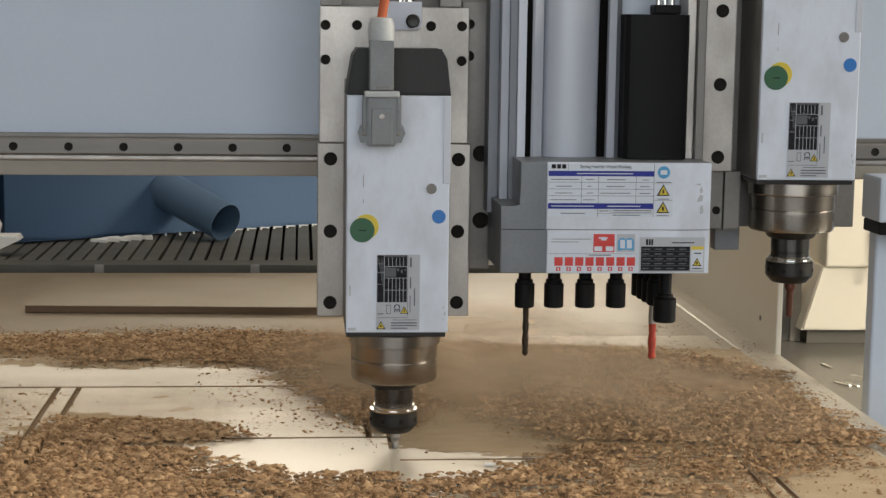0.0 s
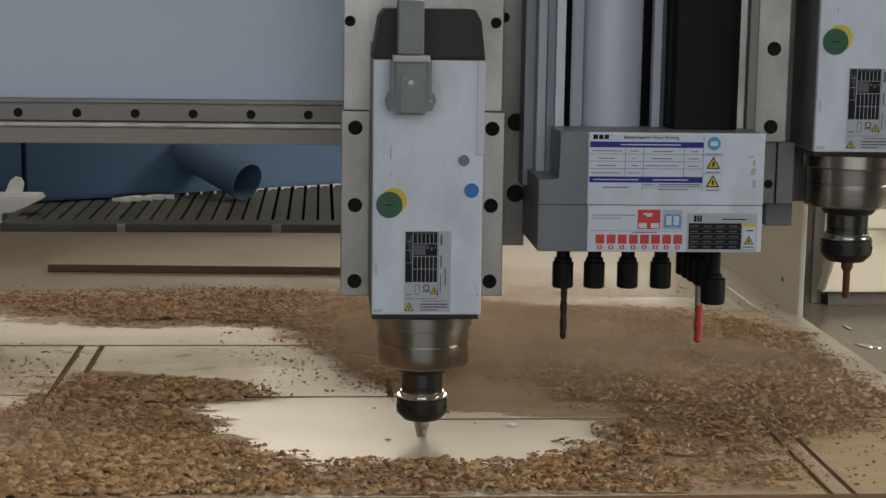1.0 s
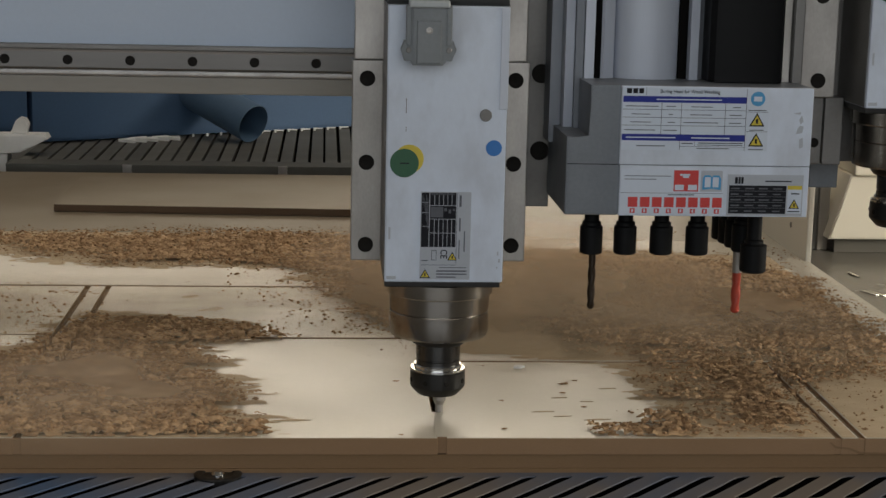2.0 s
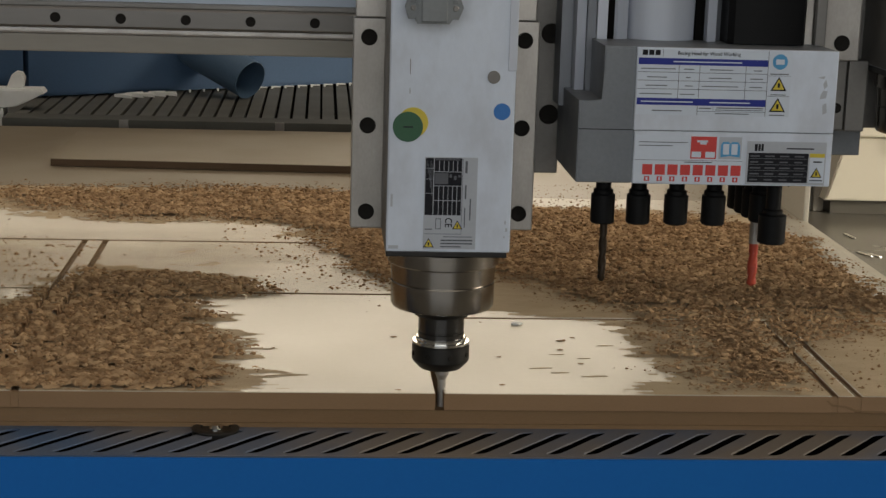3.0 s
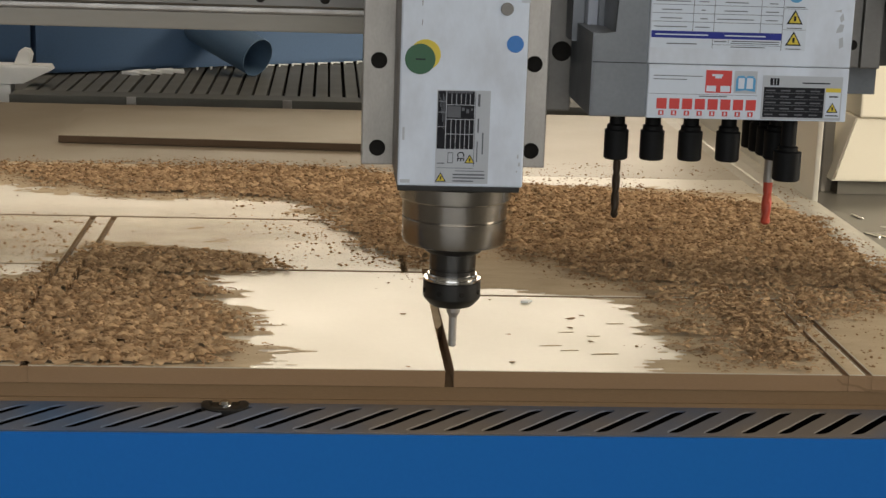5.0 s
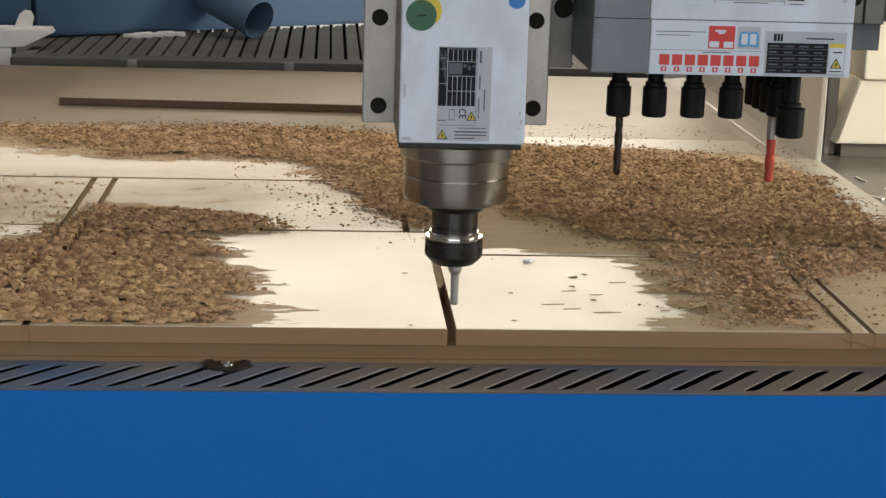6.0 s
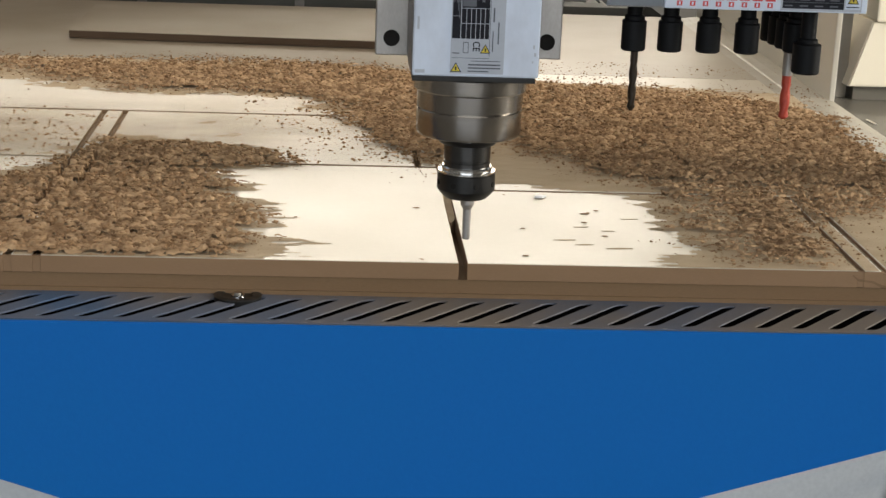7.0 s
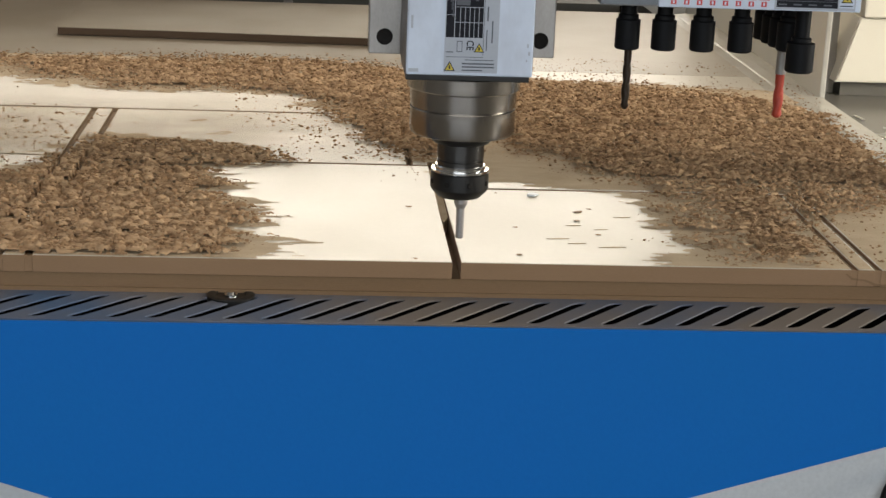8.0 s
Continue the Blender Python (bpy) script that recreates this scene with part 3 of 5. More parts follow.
def spindle(bit_material, connector=True):
    s = empty("router_spindle", "white router spindle motor with a steel nose and black collet nut", "spindle", "router spindles")
    part("body", box(-0.0490, 0.0490, FY, PY - 0.001, 0.1600, 0.3870, 0.0014), M_WHITE, s, "white enamelled square motor body")
    # Dark skins over both sides paint the shadow that lies on them.
    for sx in (-1, 1):
        part("shaded_side", box(min(sx * 0.0489, sx * 0.0496), max(sx * 0.0489, sx * 0.0496), FY + 0.004, PY - 0.002, 0.1610, 0.3860), M_STEEL_DARK, s, "side of the body, its shadow put into a dark steel colour")
    part("corner_trim", box(0.0425, 0.0494, FY - 0.0006, FY + 0.01, 0.3040, 0.3866, 0.0006), M_ALU, s, "bare aluminium corner strip")
    bm = prism([(-0.0495, 0.3872), (0.0495, 0.3872), (0.0455, 0.4215), (0.0400, 0.4310), (-0.0390, 0.4310), (-0.0435, 0.4245)], FY + 0.0012, PY - 0.002, "y", 0.0025)
    part("fan_cap", bm, M_CAP, s, "charcoal plastic fan cap")
    part("base_gasket", box(-0.0488, 0.0470, FY + 0.0015, PY - 0.002, 0.1555, 0.1598, 0.0006), M_OXIDE, s)
    smooth(part("nose", lathe([(0.0455, 0.1553), (0.0455, 0.1440), (0.0448, 0.1432), (0.0430, 0.1425), (0.0424, 0.1290), (0.0418, 0.1283), (0.0418, 0.1280), (0.0424, 0.1274), (0.0424, 0.1095), (0.0414, 0.1070), (0.0408, 0.1066), (0.0250, 0.1062)], 0, NY, 64), M_NOSE, s, "turned steel spindle nose"), 25)
    smooth(part("shaft_seal", lathe([(0.0255, 0.1062), (0.0250, 0.1015), (0.0225, 0.0985), (0.0205, 0.0980)], 0, NY, 48), M_OXIDE, s))
    smooth(part("collet_holder", lathe([(0.0190, 0.0985), (0.0190, 0.0858), (0.0183, 0.0852), (0.0183, 0.0842), (0.0190, 0.0836), (0.0190, 0.0775)], 0, NY, 48), M_GUN, s, "dark steel collet holder"), 25)
    smooth(part("holder_flange", lathe([(0.0200, 0.0800), (0.0208, 0.0788), (0.0208, 0.0768), (0.0232, 0.0765), (0.0232, 0.0748)], 0, NY, 48), M_CHROME, s, "bright steel flange"), 25)
    nut = smooth(part("collet_nut", lathe([(0.0205, 0.0747), (0.0236, 0.0740), (0.0238, 0.0610), (0.0228, 0.0590), (0.0175, 0.0535), (0.0120, 0.0525), (0.0075, 0.0525)], 0, NY, 48), M_OXIDE, s, "black oxide collet nut"), 25)
    for a in range(8):
        an = 2 * math.pi * (a + 0.35) / 8
        bm = lathe([(0.0022, 0.0), (0.0022, 0.0006), (0.0014, 0.0008)], 0, 0, 12)
        bm.transform(Matrix.Translation((0.0236 * math.cos(an), NY + 0.0236 * math.sin(an), 0.0665)) @ Vector((math.cos(an), math.sin(an), 0)).to_track_quat("Z", "Y").to_matrix().to_4x4())
        part("spanner_hole", bm, M_BOLT, nut)
    smooth(part("cutter", lathe([(0.0056, 0.0530), (0.0056, 0.0470), (0.0034, 0.0425), (0.0032, 0.0180), (0.0026, 0.0172)], 0.0018, NY, 24), bit_material, s, "straight carbide cutter"), 25)
    # rating plate
    y = FY - 0.0004
    lab = part("rating_plate", box(-0.0200, 0.0215, y, FY + 0.001, 0.1625, 0.2358), M_LABEL_G, s, "grey printed rating plate")
    def plate(u0, u1, v0, v1):
        return (-0.0200 + u0 * 0.0001457, -0.0200 + u1 * 0.0001457, 0.2358 - v1 * 0.0001457, 0.2358 - v0 * 0.0001457)
    table_ = bars([plate(5, 200, 5, 316)], y, M_INK, "printed_table", lab, "black printed rating table")
    rules = [plate(48, 52, 5, 316)] + [plate(50, 200, v, v + 3) for v in (77, 154, 234)] + [plate(u, u + 3, 157, 316) for u in (77, 102, 127, 151, 175)]
    rules += [plate(u, u + 3, 20, 75) for u in (77, 102, 127, 151, 175)] + [plate(5, 48, v, v + 2) for v in (60, 118, 196)]
    bars(rules, y - 0.0001, M_LABEL_G, "table_rule", table_)
    patch = [plate(56, 128, 86, 146), plate(134, 148, 92, 110), plate(158, 172, 100, 122), plate(182, 194, 96, 108), plate(58, 190, 9, 16)]
    patch += [plate(10 + 7 * k, 14 + 7 * k, 20 + 17 * (k % 3), 50 + 40 * k) for k in range(5)]
    bars(patch, y - 0.0001, M_INK_G, "table_print", table_)
    bars([(0.0118, 0.0136, 0.2235, 0.2330), (0.0120, 0.0132, 0.203, 0.214), (0.0160, 0.0170, 0.186, 0.203), (0.0119, 0.0127, 0.180, 0.196), (-0.0188, -0.0130, 0.1780, 0.1788),
          (-0.0188, 0.0100, 0.1745, 0.1749), (-0.004, 0.0185, 0.1722, 0.1728), (-0.0060, 0.0190, 0.1690, 0.1702), (-0.0060, 0.0190, 0.1665, 0.1676), (-0.0060, 0.0100, 0.1640, 0.1650), (0.0097, 0.0101, 0.176, 0.235)], y, M_INK_G, "small_print", lab)
    ce = lettering("CE", 0.0068, -0.0040, y - 0.0001, 0.1870, M_INK, lab, "ce_mark", 0.8)
    ce.matrix_basis = Matrix.Translation((-0.0005, y - 0.0001, 0.1878)) @ Euler((radians(90), 0, 0)).to_matrix().to_4x4() @ Matrix.Rotation(radians(-90), 4, "Z") @ Matrix.Diagonal((0.95, 1.15, 1, 1))
    bars([(-0.0105, -0.0062, 0.1865, 0.1871), (-0.0105, -0.0062, 0.1785, 0.1791), (-0.0105, -0.0100, 0.1785, 0.1871), (-0.0067, -0.0062, 0.1785, 0.1871)], y, M_INK_G, "approval_mark", lab)
    triangle(0.0068, 0.1822, 0.0082, y, lab)
    triangle(-0.0155, 0.1675, 0.0086, y, lab)
    part("yellow_sticker", disc(-0.0300, 0.2626, 0.0118, FY + 0.0002, 0.0005), M_YELLOW, s, "yellow round sticker")
    green = part("green_sticker", disc(-0.0340, 0.2592, 0.0118, FY - 0.0002, 0.0006), M_GREEN, s, "green round sticker with a dash")
    bars([(-0.0375, -0.0300, 0.2586, 0.2596)], FY - 0.0008, M_INK, "dash", green)
    part("blue_sticker", disc(0.0390, 0.2723, 0.0066, FY + 0.0002, 0.0006), M_BLUE_DOT, s, "blue round sticker")
    part("plug", disc(0.0317, 0.2990, 0.0050, FY + 0.0002, 0.0008), M_STEEL_DARK, s, "grey round plug")
    bars([(-0.0335, -0.0329, 0.300, 0.312), (-0.0333, -0.0328, 0.285, 0.289)], FY, M_STEEL_DARK, "scratch", s)
    for worn in ((0.0440, 0.0452, 0.1830, 0.1860), (0.0450, 0.0465, 0.1770, 0.1800), (0.0436, 0.0446, 0.1720, 0.1735), (-0.0472, -0.0395, 0.1622, 0.1650), (-0.0462, -0.0445, 0.196, 0.206)):
        bars([worn], FY + 0.00005, M_LABEL_G, "paint_wear", s)
    if connector:
        y0 = FY - 0.024
        con = part("cable_connector", prism([(-0.0300, 0.3405), (-0.0060, 0.3405), (-0.0030, 0.3440), (-0.0030, 0.3890), (-0.0315, 0.3890), (-0.0315, 0.3440)], y0, FY + 0.0004, "y", 0.0018), M_CONN, s, "grey die-cast cable connector")
        part("hood", box(-0.0290, -0.0065, y0 - 0.002, FY + 0.006, 0.3925, 0.4385, 0.0015), M_CONN, con)
        part("latch_bar", box(-0.0335, -0.0010, y0 - 0.004, y0 + 0.01, 0.3862, 0.3920, 0.0016), M_CONN_L, con, "pale grey latch bar")
        for sx in (-1, 1):
            xs = -0.0172 + sx * 0.0160
            part("latch_ear", prism([(xs - 0.0035, 0.3600), (xs + 0.0035, 0.3600), (xs + 0.0042 + sx * 0.002, 0.3530), (xs + 0.0025, 0.3440), (xs - 0.0035, 0.3440), (xs - 0.0042 + sx * 0.002, 0.3530)], y0 + 0.002, y0 + 0.012, "y", 0.001), M_CONN, con)
            part("latch_arm", box(xs - 0.0022, xs + 0.0022, y0 + 0.001, y0 + 0.010, 0.356, 0.388, 0.001), M_CONN, con)
            part("latch_pivot", disc(xs, 0.3525, 0.0022, y0 + 0.002, 0.001, 14), M_STEEL_DARK, con)
        part("face_plate", box(-0.0270, -0.0075, y0 - 0.0016, y0 + 0.001, 0.3420, 0.3760, 0.001), M_CONN, con)
        part("centre_screw", lathe([(0.0028, y0 - 0.0014), (0.0028, y0 - 0.0022), (0.0018, y0 - 0.0024), (0.0016, y0 - 0.0017)], -0.0172, 0.3683, 20, "y"), M_STEEL, con)
        part("hood_slot", box(-0.0235, -0.0110, y0 - 0.0024, y0, 0.3935, 0.3965), M_STEEL_DARK, con)
        smooth(part("gland", lathe([(0.0118, 0.4385), (0.0122, 0.4410), (0.0122, 0.4530), (0.0100, 0.4590), (0.0060, 0.4600)], -0.0178, FY - 0.010, 24), M_CONN_L, con, "pale grey cable gland"))
        tube([(-0.0178, FY - 0.010, 0.458), (-0.0150, FY - 0.010, 0.475), (-0.006, FY - 0.008, 0.510), (0.004, FY + 0.01, 0.57)], 0.0046, M_ORANGE, "power_cable", con)
    return s


spin_a = spindle(M_STEEL, True)

# slide plates behind the cutting spindle
slide = empty("slide_plate", "ground steel slide plate with bearing blocks and socket bolts", "machine slide")
part("upper_plate", box(-0.0740, 0.0745, PY + 0.0012, PY + 0.022, 0.3362, 0.4710, 0.001), M_STEEL, slide, "ground steel upper plate")
part("block", box(-0.0757, -0.0492, PY, PY + 0.024, 0.1610, 0.3356, 0.001), M_STEEL, slide, "ground steel bearing block")
part("block", box(0.0492, 0.0772, PY, PY + 0.024, 0.1610, 0.3356, 0.001), M_STEEL, slide, "ground steel bearing block")
part("spacer", box(-0.0495, 0.0495, PY - 0.001, PY + 0.02, 0.165, 0.40), M_STEEL_DARK, slide)
part("back_plate", box(0.0700, 0.1010, 0.086, 0.110, 0.205, 0.478, 0.001), M_STEEL_DARK, slide, "dark steel back plate")
part("carriage", box(-0.070, 0.300, 0.112, 0.255, 0.215, 0.60, 0.002), M_STEEL_DARK, slide, "dark steel carriage behind the heads")
for x in (-0.0625, 0.0560):
    part("guide_post", box(x - 0.011, x + 0.011, PY + 0.004, PY + 0.020, 0.4712, 0.62, 0.001), M_STEEL_DARK, slide)
for x, z in ((-0.0683, 0.4523), (-0.0372, 0.4525), (0.0361, 0.4525), (0.067, 0.4527), (-0.0682, 0.4184), (0.067, 0.4184)):
    bolt(slide, x, z, 0.0050, PY + 0.0012)
for z in (0.1752, 0.2476, 0.3202):
    for x in (-0.0628, 0.0652):
        bolt(slide, x, z, 0.0068, PY)
for x, z, r in ((0.0780, 0.4550, 0.005), (0.0780, 0.4230, 0.005), (0.0912, 0.3240, 0.0085), (0.0918, 0.2555, 0.0085)):
    bolt(slide, x, z, r, 0.086)
clampb = part("clamp_bracket", prism([(-0.012, 0.4470), (0.022, 0.4490), (0.026, 0.4520), (0.026, 0.4760), (-0.012, 0.4760)], PY - 0.010, PY + 0.001, "y", 0.0015), M_ALU, slide, "folded aluminium clamp bracket")
smooth(part("clamp_bolt", lathe([(0.0068, PY - 0.0102), (0.0068, PY - 0.016), (0.0056, PY - 0.017), (0.0034, PY - 0.0165)], 0.0170, 0.4572, 20, "y"), M_OXIDE, clampb))
for x in (0.006, 0.016):
    part("hose_barb", lathe([(0.004, 0.476), (0.004, 0.60)], x, PY - 0.004, 12), M_CHROME, slide)

# ---------------------------------------------------------------- lift cylinder and drive between the heads
cyl = empty("air_cylinder", "anodised aluminium air cylinder with black slots", "pneumatic cylinder")


def extrusion(outline, z0, z1, material, name, label=""):
    return smooth(part(name, prism(outline, z0, z1, "z"), material, cyl, label), 40)


extrusion([(0.0945, 0.05), (0.0945, 0.085), (0.104, 0.085), (0.104, 0.05)], 0.268, 0.62, M_ALU_SHADE, "side_strip")
extrusion([(0.1046, 0.034), (0.1046, 0.09), (0.1125, 0.09), (0.1125, 0.036)], 0.281, 0.62, M_ALU, "side_rib")
extrusion([(0.1128, 0.030), (0.1128, 0.09), (0.1196, 0.09), (0.1196, 0.030)], 0.281, 0.62, M_ALU_SHADE, "side_rib")
extrusion([(0.1200, 0.026), (0.1200, 0.09), (0.1282, 0.09), (0.1282, 0.026)], 0.281, 0.62, M_ALU, "side_rib")
# Both sensor slots are solid bars with the recess's shade in their colour.
extrusion([(0.1283, 0.029), (0.1283, 0.09), (0.1341, 0.09), (0.1341, 0.029)], 0.281, 0.62, M_VOID, "slot_shade_bar")
arc = [(0.1475 + 0.0272 + 0.0272 * -math.cos(math.pi * k / 16), 0.040 - 0.016 * math.sin(math.pi * k / 16)) for k in range(17)]
extrusion([(0.1342, 0.09), (0.1342, 0.030), (0.1365, 0.028), (0.1455, 0.032), (0.1472, 0.040)] + arc[1:-1] + [(0.2022, 0.040), (0.2022, 0.09)], 0.30, 0.62, M_ALU, "barrel", "round aluminium barrel")
extrusion([(0.2023, 0.036), (0.2023, 0.09), (0.2095, 0.09), (0.2095, 0.036)], 0.30, 0.62, M_VOID, "slot_shade_bar")
extrusion([(0.2096, 0.024), (0.2096, 0.09), (0.2172, 0.09), (0.2172, 0.026)], 0.30, 0.62, M_ALU, "side_rib")
extrusion([(0.2174, 0.032), (0.2174, 0.09), (0.2235, 0.09), (0.2235, 0.034)], 0.30, 0.62, M_ALU_SHADE, "side_rib")
motor = empty("drive_motor", "matt black drive motor standing on the boring head", "motor")
smooth(part("housing", prism([(0.2225, 0.055), (0.2225, 0.008), (0.2265, 0.002), (0.2345, 0.0), (0.2755, 0.0), (0.2825, 0.002), (0.2855, 0.008), (0.2855, 0.055)], 0.3262, 0.4665, "z"), M_BLACK, motor), 30)
part("cable_block", box(0.250, 0.276, 0.004, 0.03, 0.4667, 0.4760, 0.002), M_BLACK, motor)
for x in (0.2555, 0.2620, 0.2690):
    smooth(part("fitting", lathe([(0.0028, 0.476), (0.0028, 0.485), (0.0021, 0.487), (0.0021, 0.52)], x, 0.015, 14), M_CHROME, motor))
part("rear_bracket", box(0.224, 0.286, 0.058, 0.075, 0.32, 0.60), M_LABEL, motor)
rails = empty("head_guide", "dull steel guide strips beside the drive motor", "machine slide")
part("strip", box(0.2865, 0.2955, 0.020, 0.08, 0.30, 0.62, 0.001), M_STEEL, rails)
part("strip", box(0.2957, 0.3040, 0.012, 0.08, 0.30, 0.62, 0.001), M_RAIL, rails)
# Near-black filler whose colour gives the gap its shade.
part("gap_shade_plate", box(0.3042, 0.3066, 0.05, 0.08, 0.25, 0.62), M_VOID, rails)
part("block", box(0.3068, 0.3385, 0.030, 0.07, 0.3118, 0.62, 0.0012), M_STEEL, rails, "ground steel bearing block")
for z in (0.3262, 0.3985, 0.4711, 0.5435):
    bolt(rails, 0.3234, z, 0.0066, 0.030)
part("lower_rail", box(0.3185, 0.333, 0.040, 0.07, 0.2528, 0.3115, 0.001), M_STEEL_DARK, rails)
part("lower_block", box(0.3332, 0.3495, 0.036, 0.07, 0.2528, 0.3115, 0.001), M_STEEL_DARK, rails)
bolt(rails, 0.3262, 0.2716, 0.0042, 0.040)
part("end_tab", box(0.336, 0.362, 0.08, 0.10, 0.226, 0.2525, 0.001), M_CAST, rails)
# Dark plate added as the shadow between bearing block and second spindle.
part("shade_plate", box(0.3387, 0.475, 0.058, 0.16, 0.2530, 0.62, 0.001), M_STEEL_DARK, rails)

# ---------------------------------------------------------------- boring head
bore = empty("boring_head", "grey boring head with a white printed front cover and drill chucks", "boring head")
BY = -0.039
part("casting", prism([(0.1170, 0.3255), (0.3000, 0.3255), (0.3000, 0.2190), (0.0985, 0.2190), (0.0985, 0.2830), (0.1170, 0.2830)], BY + 0.0025, 0.078, "y", 0.0012), M_CAST, bore, "grey cast body")
part("upper_cover", box(0.1415, 0.3005, BY, BY + 0.006, 0.2612, 0.3255, 0.0008), M_WHITE, bore, "white upper cover plate")
part("lower_cover", box(0.1425, 0.3005, BY, BY + 0.006, 0.2188, 0.2606, 0.0008), M_WHITE, bore, "white lower cover plate")
bars([(0.0987, 0.1413, 0.2606, 0.2612)], BY + 0.0025, M_VOID, "seam", bore)
bars([(0.0987, 0.1413, 0.2188, 0.2196)], BY + 0.0025, M_STEEL_DARK, "dark_edge_bar", bore)
ly = BY - 0.0003
lab = part("upper_sticker", box(0.1425, 0.2635, ly, BY + 0.001, 0.2735, 0.3248), M_LABEL, bore, "white data sticker with two blue bands")
bars([(0.1428, 0.2445, 0.3125, 0.3176), (0.1428, 0.2445, 0.2812, 0.2866)], ly, M_PRINT_BLUE, "blue_band", lab, "dark blue printed band")
grid = [(0.1428, 0.2445, z, z + 0.0004) for z in (0.3065, 0.3000, 0.2935)] + [(x, x + 0.0004, 0.2864, 0.3128) for x in (0.1745, 0.1908, 0.2272)] + [(0.1905, 0.1909, 0.2738, 0.2815), (0.2030, 0.2033, 0.277, 0.2813), (0.1907, 0.2445, 0.2766, 0.2769), (0.2445, 0.2449, 0.2735, 0.3245), (0.2450, 0.2632, 0.3055, 0.3058), (0.2450, 0.2632, 0.2895, 0.2898), (0.1615, 0.1618, 0.3182, 0.3245)]
bars(grid, ly, M_INK_G, "table_rule", lab)
small = [(0.1450, 0.1720, 0.3090, 0.3097), (0.1785, 0.1865, 0.3090, 0.3097), (0.199, 0.217, 0.3089, 0.3096), (0.2335, 0.240, 0.3088, 0.3095), (0.1500, 0.1655, 0.3025, 0.3032), (0.1805, 0.184, 0.3025, 0.3032), (0.1985, 0.2165, 0.3024, 0.3031), (0.231, 0.241, 0.3024, 0.3031),
         (0.149, 0.166, 0.2960, 0.2967), (0.180, 0.186, 0.2960, 0.2967), (0.193, 0.222, 0.2960, 0.2967), (0.231, 0.241, 0.2959, 0.2966), (0.1445, 0.1700, 0.2895, 0.2902), (0.1765, 0.188, 0.2895, 0.2902), (0.155, 0.1785, 0.2765, 0.2773), (0.192, 0.2015, 0.2788, 0.2796), (0.206, 0.243, 0.2793, 0.2801), (0.205, 0.243, 0.2778, 0.2784), (0.205, 0.232, 0.2749, 0.2756), (0.2465, 0.2615, 0.3066, 0.3074), (0.248, 0.260, 0.2905, 0.2912), (0.248, 0.260, 0.2745, 0.2752)]
bars(small, ly, M_INK_G, "small_print", lab)
bars([(0.170, 0.224, 0.3146, 0.3155), (0.146, 0.187, 0.2834, 0.2843), (0.200, 0.232, 0.2834, 0.2843)], ly - 0.0001, M_LABEL, "band_print", lab)
bars([(0.1455, 0.1497, 0.3197, 0.3238), (0.1506, 0.1546, 0.3197, 0.3238), (0.1555, 0.1595, 0.3197, 0.3238)], ly, M_INK, "maker_mark", lab, "black maker's mark of plain blocks")
lettering("Boring Head for Wood Working", 0.0040, 0.1730, ly - 0.0001, 0.3215, M_INK, lab, "title_text", 0.92)
ring = part("mandatory_sign", disc(0.2540, 0.3165, 0.0060, ly + 0.0002, 0.0004), M_CYAN, lab, "round light blue mandatory sign")
part("sign_book", box(0.2507, 0.2573, ly - 0.0004, ly, 0.3145, 0.3185), M_LABEL, ring)
triangle(0.2540, 0.2995, 0.0128, ly, lab)
triangle(0.2540, 0.2830, 0.0128, ly, lab)
low = part("lower_sticker", box(0.1435, 0.2290, ly, BY + 0.001, 0.2200, 0.2575), M_LABEL, bore, "white sticker with red and blue pictograms")
redp = bars([(0.1875, 0.2080, 0.2395, 0.2570)], ly, M_RED, "red_pictogram", low, "red pictogram panel")
bars([(0.1885, 0.1960, 0.2405, 0.2450), (0.1995, 0.2070, 0.2405, 0.2450), (0.1925, 0.2010, 0.2525, 0.2540), (0.1950, 0.2000, 0.2508, 0.2528)], ly - 0.0001, M_LABEL, "pictogram_mark", redp)
bars([(0.2100, 0.2280, 0.2395, 0.2570)], ly + 0.0001, M_LABEL_G, "grey_panel", low)
book = part("book_pictogram", prism([(0.2115, 0.2410), (0.2187, 0.2420), (0.2193, 0.2420), (0.2268, 0.2410), (0.2268, 0.2505), (0.2250, 0.2530), (0.2205, 0.2532), (0.2190, 0.2515), (0.2175, 0.2532), (0.2130, 0.2530), (0.2115, 0.2505)], ly - 0.0003, ly, "y"), M_CYAN, low, "light blue open book pictogram")
bars([(0.2133, 0.2181, 0.2432, 0.2515), (0.2199, 0.2248, 0.2432, 0.2515)], ly - 0.0003, M_LABEL, "book_page", book)
for k in range(8):
    x = 0.1500 + 0.01005 * k
    r = bars([(x, x + 0.0080, 0.2262, 0.2345), (x + 0.0018, x + 0.0060, 0.2212, 0.2250)], ly, M_RED, "red_number_box", low)
    bars([(x + 0.0032, x + 0.0046, 0.2219, 0.2243)], ly - 0.0001, M_LABEL, "digit_bar", r)
bars([(0.1465, 0.1850, 0.2517, 0.2523), (0.1465, 0.1730, 0.2490, 0.2496), (0.1830, 0.2050, 0.2362, 0.2370), (0.1437, 0.2290, 0.2378, 0.2381)], ly, M_INK_G, "small_print", low)
dat = part("data_plate", box(0.2325, 0.2960, ly, BY + 0.001, 0.2198, 0.2540), M_LABEL_G, bore, "grey data plate with a black table")
tbl = bars([(0.2340, 0.2820, 0.2215, 0.2450)], ly, M_INK, "black_table", dat)
